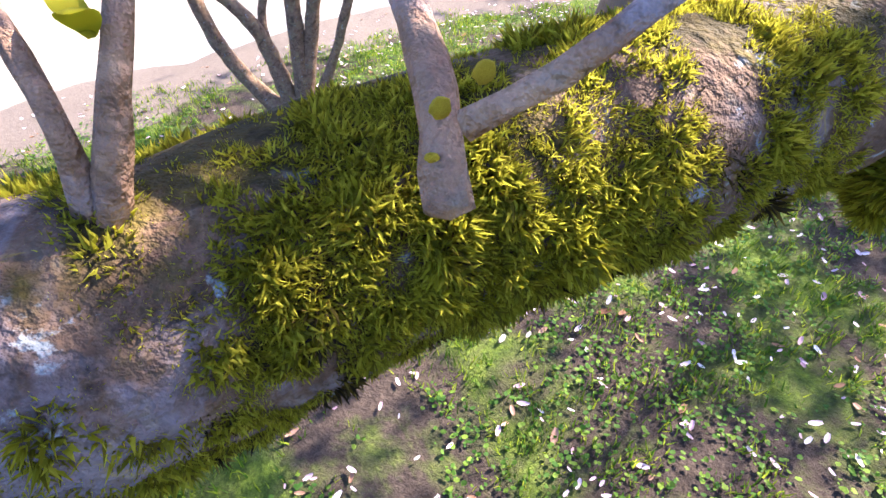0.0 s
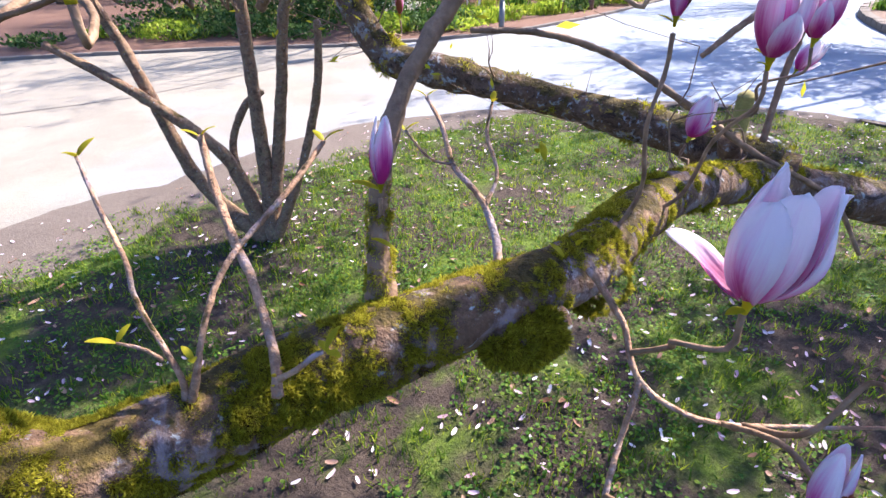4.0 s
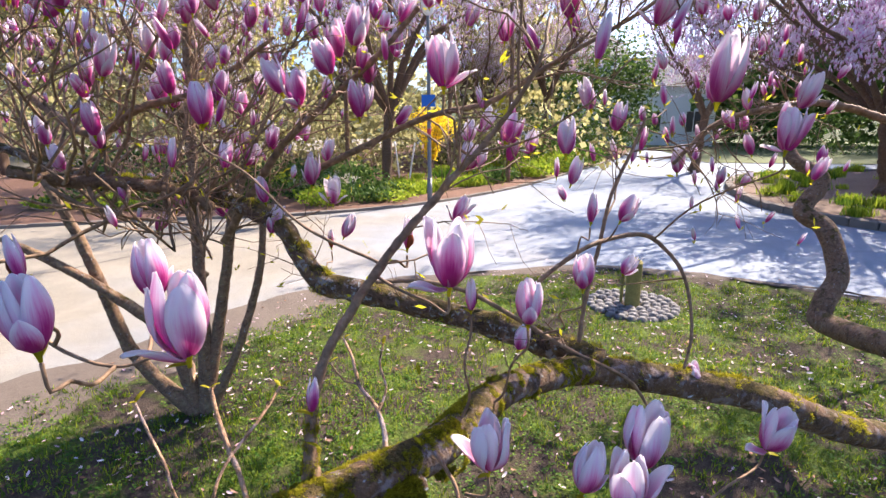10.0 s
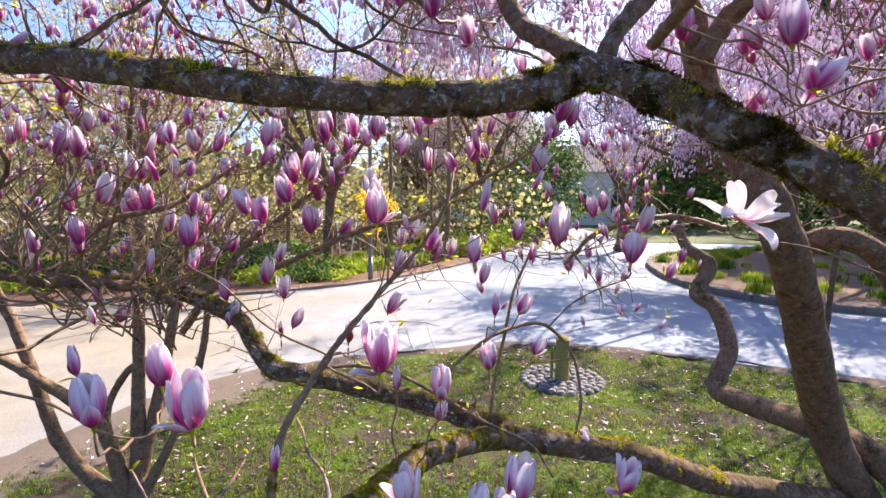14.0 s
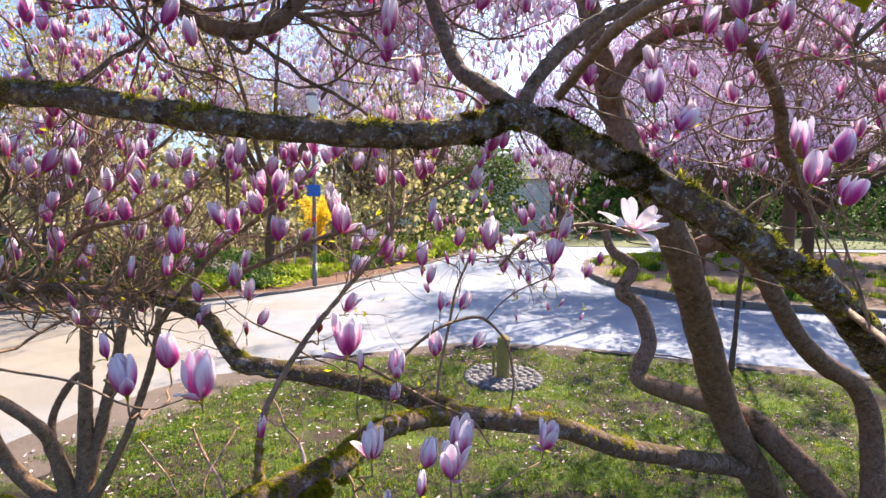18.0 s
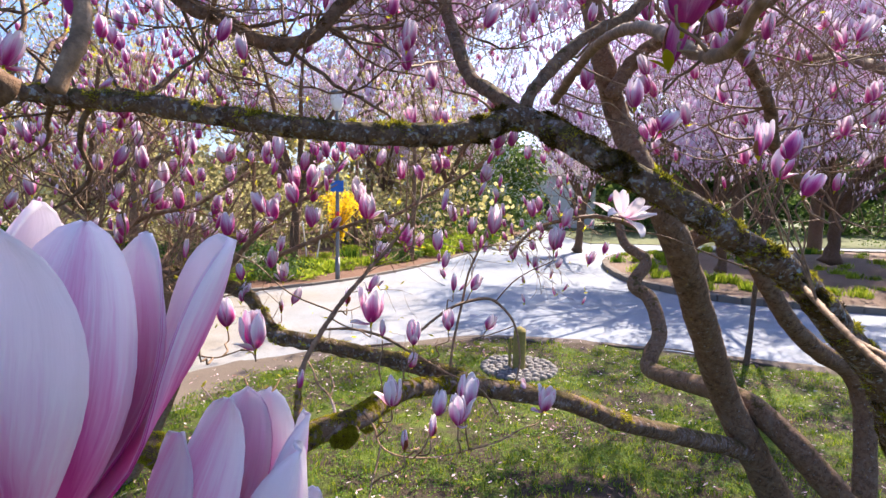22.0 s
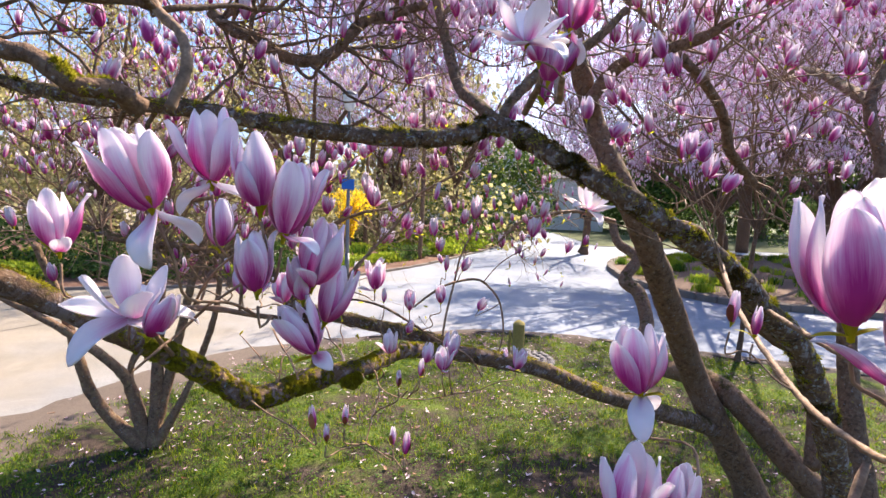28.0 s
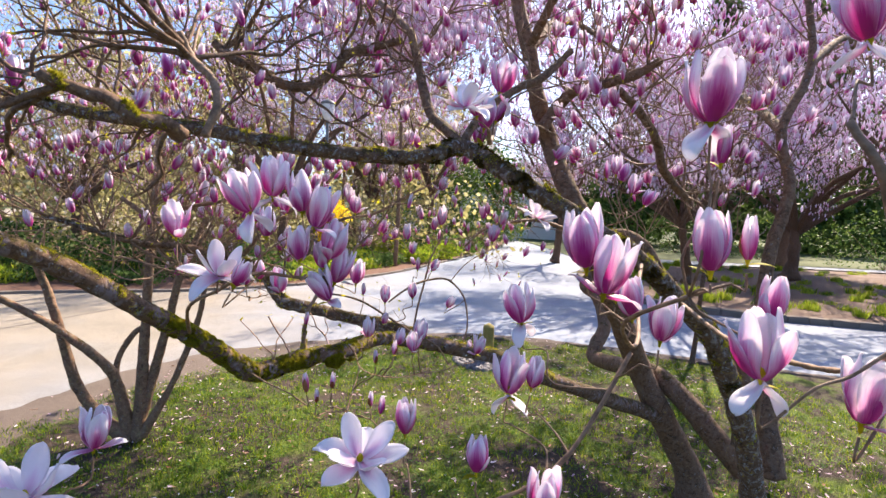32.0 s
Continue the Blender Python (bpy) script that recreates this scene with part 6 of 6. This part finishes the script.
# ---- far trees and buildings ----
def magnolia_far(base, height, spread, lean, blooms, seed, label, limbs=7, low=1.7, size=(.075, .115), trunk_r=.16, twist=.1, leaves=0, twigs=24, gap=-.3, twig_r=.009):
    g = np.random.RandomState(seed)
    root = empty("magnolia_tree", base, label, "tree", "background magnolias")
    h0 = low * .8
    nodes = [(0, 0, -.05, trunk_r * 1.5), (.05, .03, .25, trunk_r), (lean[0] * .5, lean[1] * .5, h0 * .6, trunk_r * .9), (lean[0], lean[1], h0, trunk_r * .85)]
    limb("trunk", nodes, root, BARK_FAR, 12, .08, twist, seed)
    lines, tips, forks = [], [], []
    for k in range(limbs):
        a = 6.28 * k / limbs + g.uniform(-.3, .3)
        r, top = spread * g.uniform(.6, 1.0), height * g.uniform(.55, 1.0)
        c, s = math.cos(a), math.sin(a)
        nd = [(lean[0], lean[1], h0 * .9, trunk_r * .6), (lean[0] + .3 * r * c, lean[1] + .3 * r * s, h0 + (top - h0) * .3 + g.uniform(-.2, .3), trunk_r * .45),
              (lean[0] + .7 * r * c + g.uniform(-.2, .2), lean[1] + .7 * r * s, h0 + (top - h0) * .6, trunk_r * .28), (lean[0] + r * c, lean[1] + r * s, top, trunk_r * .1)]
        limb("limb", nd, root, BARK_FAR, 7, .12, .06, seed + k)
        forks.append(nd)
    for _ in range(limbs * twigs):
        q = catmull(forks[g.randint(limbs)], .1)
        k = g.randint(int(len(q) * .25), len(q) - 1)
        e = g.normal(0, 1, 3) + [0, 0, .4]
        if noise.noise(Vector(q[k, :3] * .8)) < gap - .1:
            continue
        grow(g, q[k, :3], e, spread * .42 * g.uniform(.5, 1.2), twig_r, 2, lines, tips, lambda p: p[2] > low, .2, .9)
    v, f, uv = join([tube(q[::2] if len(q) > 6 else q, 3, raw=True, cap=False) for q in lines])
    part("twig_crown", mesh_of("twig_crown", v, f, TWIG_FAR, uv), root, "dense grey-brown twigs", "stuff")
    t = np.array([q[0] for q in tips if noise.noise(Vector(q[0]) * .8) + .3 * noise.noise(Vector(q[0]) * 2.1) > gap])
    pick = g.randint(0, len(t), blooms)
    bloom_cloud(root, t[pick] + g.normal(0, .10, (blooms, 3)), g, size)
    if leaves:
        pick = g.randint(0, len(t), leaves)
        leaf_cloud(root, t[pick] + g.normal(0, .15, (leaves, 3)), g, (.05, .11), OLIVE, "young_leaves")
    return root


def woodland_tree(x, y, h, r, seed, mat, leaves, label):
    g = np.random.RandomState(seed)
    root = empty("tree", (x, y, 0), label, "tree", "trees beyond the bed")
    limb("trunk", [(0, 0, -.1, .28), (.1, 0, h * .3, .2), (.0, .1, h * .65, .13), (.1, 0, h, .03)], root, BARK_FAR, 9, .4, .05, seed)
    lines, tips = [], []
    for k in range(30):
        z = h * g.uniform(.22, .95)
        e = np.array([*g.normal(0, 1, 2), .5])
        grow(g, (.05, .05, z), e, r * g.uniform(.5, 1.1), .05, 2, lines, tips, lambda p: p[2] > .8, .25, .8)
    v, f, uv = join([tube(q[::3] if len(q) > 9 else q, 3, raw=True, cap=False) for q in lines])
    part("branch_crown", mesh_of("branch_crown", v, f, TWIG_FAR, uv), root, kind="stuff")
    t = np.array([q[0] for q in tips])
    leaf_cloud(root, t[g.randint(0, len(t), leaves)] + g.normal(0, .35, (leaves, 3)), g, (.10, .24), mat, "crown")
    return root


magnolia_far((9.0, 12.6, .3), 7.0, 4.9, (-.7, -.7), 19000, 201, "spreading magnolia full of pale pink bloom on the island bed", 13, 2.3, trunk_r=.12, twist=.16, size=(.08, .125), twigs=28, gap=.0, twig_r=.018)
magnolia_far((13.6, 14.2, .4), 7.5, 4.6, (.1, .1), 6000, 208, "magnolia with a twisted grey trunk on the island bed", 10, 2.0, trunk_r=.19, twist=.2)
magnolia_far((7.4, 20.0, .1), 7.0, 3.4, (.2, 0), 3200, 202, "magnolia in pale bloom at the bend of the path", 8, 2.6)
magnolia_far((14.5, 8.5, .3), 7.0, 4.5, (0, .2), 6000, 203, "magnolia in pale bloom at the end of the island bed", 9, 2.0, gap=.02)
magnolia_far((-3.2, 15.2, 0), 8.5, 4.8, (.2, -.1), 6500, 204, "tall magnolia in sunlit pink bloom behind the bed", 10, 2.9, leaves=6500, gap=.05)
magnolia_far((-.8, 26.0, 0), 9.5, 4.8, (0, 0), 6000, 205, "tall magnolia in sunlit pink bloom behind the bed", 9, 3.0, leaves=6500, gap=.05)
magnolia_far((-8.5, 13.8, 0), 8.0, 4.8, (0, 0), 2800, 206, "magnolia in bloom behind the bed of shrubs", 9, 2.2, leaves=11000, gap=0)
magnolia_far((2.2, 25.0, 0), 10.5, 4.4, (.1, 0), 6000, 210, "tall magnolia in pale bloom against the sky", 11, 3.9, leaves=4500, gap=.08)
magnolia_far((4.8, 5.25, 0), 5.0, 1.7, (.2, .1), 500, 209, "magnolia in bloom on the far side of the lawn", 8, 2.45, trunk_r=.032, twigs=9)
for k, (x, y, h, r, m_, n_) in enumerate([(-14, 24, 14, 5, OLIVE, 2600), (-8, 27, 16, 5, OLIVE, 2600), (-2, 30, 15, 5, OLIVE, 2200), (-18, 17, 13, 5, OLIVE, 2600), (4, 40, 15, 5, OLIVE, 1800), (26, 36, 15, 6, SHRUB, 5200), (20, 40, 15, 5, SHRUB, 3200), (33, 28, 14, 6, SHRUB, 4200), (-24, 26, 15, 6, SHRUB, 2600), (40, 16, 14, 6, SHRUB, 2800)]):
    woodland_tree(x, y, h, r, 300 + k, m_, n_, "tall park tree coming into leaf" if m_ is OLIVE else "tall dark evergreen park tree")


def evergreen(x, y, h, r, seed):
    """A dense dark conifer in drooping tiers."""
    g = np.random.RandomState(seed)
    root = empty("evergreen_tree", (x, y, 0), "tall dense dark evergreen beyond the island bed", "tree", "dark evergreens")
    limb("trunk", [(0, 0, -.1, .3), (0, 0, h * .5, .2), (.1, 0, h, .03)], root, BARK_FAR, 9, .5, .04, seed)
    pts = []
    for k in range(110):
        z = h * (.28 + .7 * (k / 110.0))
        a, rr = g.uniform(0, 6.28), r * (1.05 - .85 * (k / 110.0) ** 2.2) * g.uniform(.4, 1)
        pts.append(ball_points(g, (rr * math.cos(a) * .7, rr * math.sin(a) * .7, z), (rr * .3 + .25, rr * .3 + .25, .4), 120, .1))
    leaf_cloud(root, np.concatenate(pts), g, (.16, .34), SHRUB, "foliage", "dense dark needles")
    return root


evergreen(16.5, 23.5, 13.2, 3.3, 501)
evergreen(19.0, 21.5, 13.5, 3.4, 502)
evergreen(21.0, 16.5, 13.5, 3.6, 503)


def slender_tree(x, y, h, seed):
    root = empty("slender_tree", (x, y, .02), "slender mossy young tree in the mulch bed", "tree")
    limb("trunk", [(0, 0, -.05, .08), (.05, 0, h * .4, .065), (-.04, .05, h * .75, .045), (.05, 0, h, .015)], root, BARK, 9, .2, .06, seed)
    g = np.random.RandomState(seed)
    for k in range(9):
        z, a, l = h * g.uniform(.35, .95), g.uniform(0, 6.28), g.uniform(.5, 1.3)
        limb("branch", [(0, 0, z, .018), (.5 * l * math.cos(a), .5 * l * math.sin(a), z + .25 * l, .012), (l * math.cos(a), l * math.sin(a), z + .5 * l, .004)], root, TWIG, 5, .15, .05, seed + k)
    return root


slender_tree(.5, 16.2, 8.5, 520)
slender_tree(-1.7, 19.5, 8.0, 521)
slender_tree(-4.9, 17.0, 9.0, 522)
for k, (x, y, a) in enumerate([(-2.6, 15.8, .22), (-3.1, 17.0, -.15)]):
    root = empty("plant_stake", (x, y, 0), "pale leaning garden stake in the bed", "stake", "garden stakes")
    v, f, uv = tube([(0, 0, -.05, .028), (a * .5, 0, .6, .026), (a, 0, 1.25, .025)], 8, .2)
    part("pole", mesh_of("pole", v, clean(f), WHITE_PLASTIC, uv), root)


def house(x, y, w, d, h, roof_h, turn, label, cols, rows):
    root = empty("house", (x, y, 0), label, "house")
    root.rotation_euler = (0, 0, turn)
    part("wall", mesh_of("wall", *box_geo(-w / 2, w / 2, -d / 2, d / 2, -.2, h)[:2], RENDER_WALL, smooth=False), root)
    e = .4
    v = [(-w / 2 - e, -d / 2 - e, h - .05), (w / 2 + e, -d / 2 - e, h - .05), (w / 2 + e, d / 2 + e, h - .05), (-w / 2 - e, d / 2 + e, h - .05), (-w / 2 + 1, 0, h + roof_h), (w / 2 - 1, 0, h + roof_h)]
    part("roof", mesh_of("roof", v, [(0, 1, 5, 4), (2, 3, 4, 5), (1, 2, 5), (3, 0, 4), (3, 2, 1, 0)], ROOF, smooth=False), root, "dark slate hip roof")
    for r in range(rows):
        for c in range(cols):
            wx, wz = -w / 2 + w * (c + .5) / cols, 1.0 + r * 2.7
            win = part("window", mesh_of("window", *join([box_geo(wx - .55, wx + .55, -d / 2 - .06, -d / 2 + .02, wz + a, wz + b) for a, b in ((-.06, 0), (1.4, 1.46))] + [box_geo(wx + a, wx + b, -d / 2 - .05, -d / 2 + .02, wz, wz + 1.4) for a, b in ((-.55, -.48), (.48, .55), (-.03, .03))])[:2], WHITE_PLASTIC, smooth=False), root)
            part("pane", mesh_of("pane", *box_geo(wx - .48, wx + .48, -d / 2 - .02, -d / 2 + .01, wz, wz + 1.4)[:2], DARK_GLASS, smooth=False), win)
    return root




def woods(name, seed, x0, x1, y0, y1, top, count, mat, size, label):
    """A belt of far undergrowth and treetops, in lumps."""
    g = np.random.RandomState(seed)
    lumps = [(g.uniform(x0, x1), g.uniform(y0, y1), top * g.uniform(.15, .85), g.uniform(1.6, 3.6)) for _ in range(int(abs(x1 - x0) * 1.6))]
    pts = np.concatenate([ball_points(g, q[:3], (q[3], q[3], q[3] * .8), count // len(lumps), .2) for q in lumps])
    pts[:, 2] = np.abs(pts[:, 2])
    b = np.array([(0, 0, 0), (.4, .06, .45), (0, .16, 1.0), (-.4, .06, .45)])
    m = len(pts)
    v = turned(b, pts, g.uniform(0, 6.28, m), np.arccos(g.uniform(-1, 1, m)), g.uniform(0, 6.28, m), g.uniform(*size, m))
    tagged(part(name, mesh_of(name, v, repeated([(0, 1, 2, 3)], 4, m), mat, smooth=False), kind="stuff"), label, "woodland")


woods("far_woods", 401, -34, 3, 27, 38, 11.5, 15000, OLIVE, (.3, .6), "sunlit olive and yellow woodland beyond the bed")
woods("path_side_woods", 404, 1.5, 9.0, 30, 38, 6, 12000, SHRUB, (.12, .26), "green thicket beside the far end of the path")
woods("far_undergrowth", 402, -34, 4, 20, 26, 3.5, 9000, OLIVE, (.15, .35), "pale olive undergrowth beyond the bed")
woods("far_evergreens", 403, 16, 60, 34, 46, 9, 26000, SHRUB, (.35, .7), "dark evergreen woodland beyond the far path")

house(12.6, 44, 8, 8, 4.2, 2.4, -.35, "white rendered house at the end of the path", 3, 1)
house(4.2, 52, 12, 9, 7.2, 3.2, .1, "tall pale house with a dark slate roof behind trees", 4, 2)


def wooded_rise():
    """Far ground that climbs behind the park and closes the view under the crowns."""
    v, f, n = [], [], 60
    for k, (y, z) in enumerate(((54, -.2), (62, 3.0), (74, 6.5), (95, 9.0), (140, 11.0))):
        for i in range(n):
            x = -150 + 300 * i / (n - 1)
            v.append((x, y + 6 * noise.noise(Vector((x * .05, k, 0))), z * (.8 + .5 * noise.noise(Vector((x * .09, k * .3, 4)))) - .3))
    for k in range(4):
        f += [(k * n + i, k * n + i + 1, (k + 1) * n + i + 1, (k + 1) * n + i) for i in range(n - 1)]
    tagged(new("backdrop", mesh_of("backdrop", v, f, FAR_WOOD)), "dark wooded rise far behind the park", "backdrop", kind="structure")


wooded_rise()
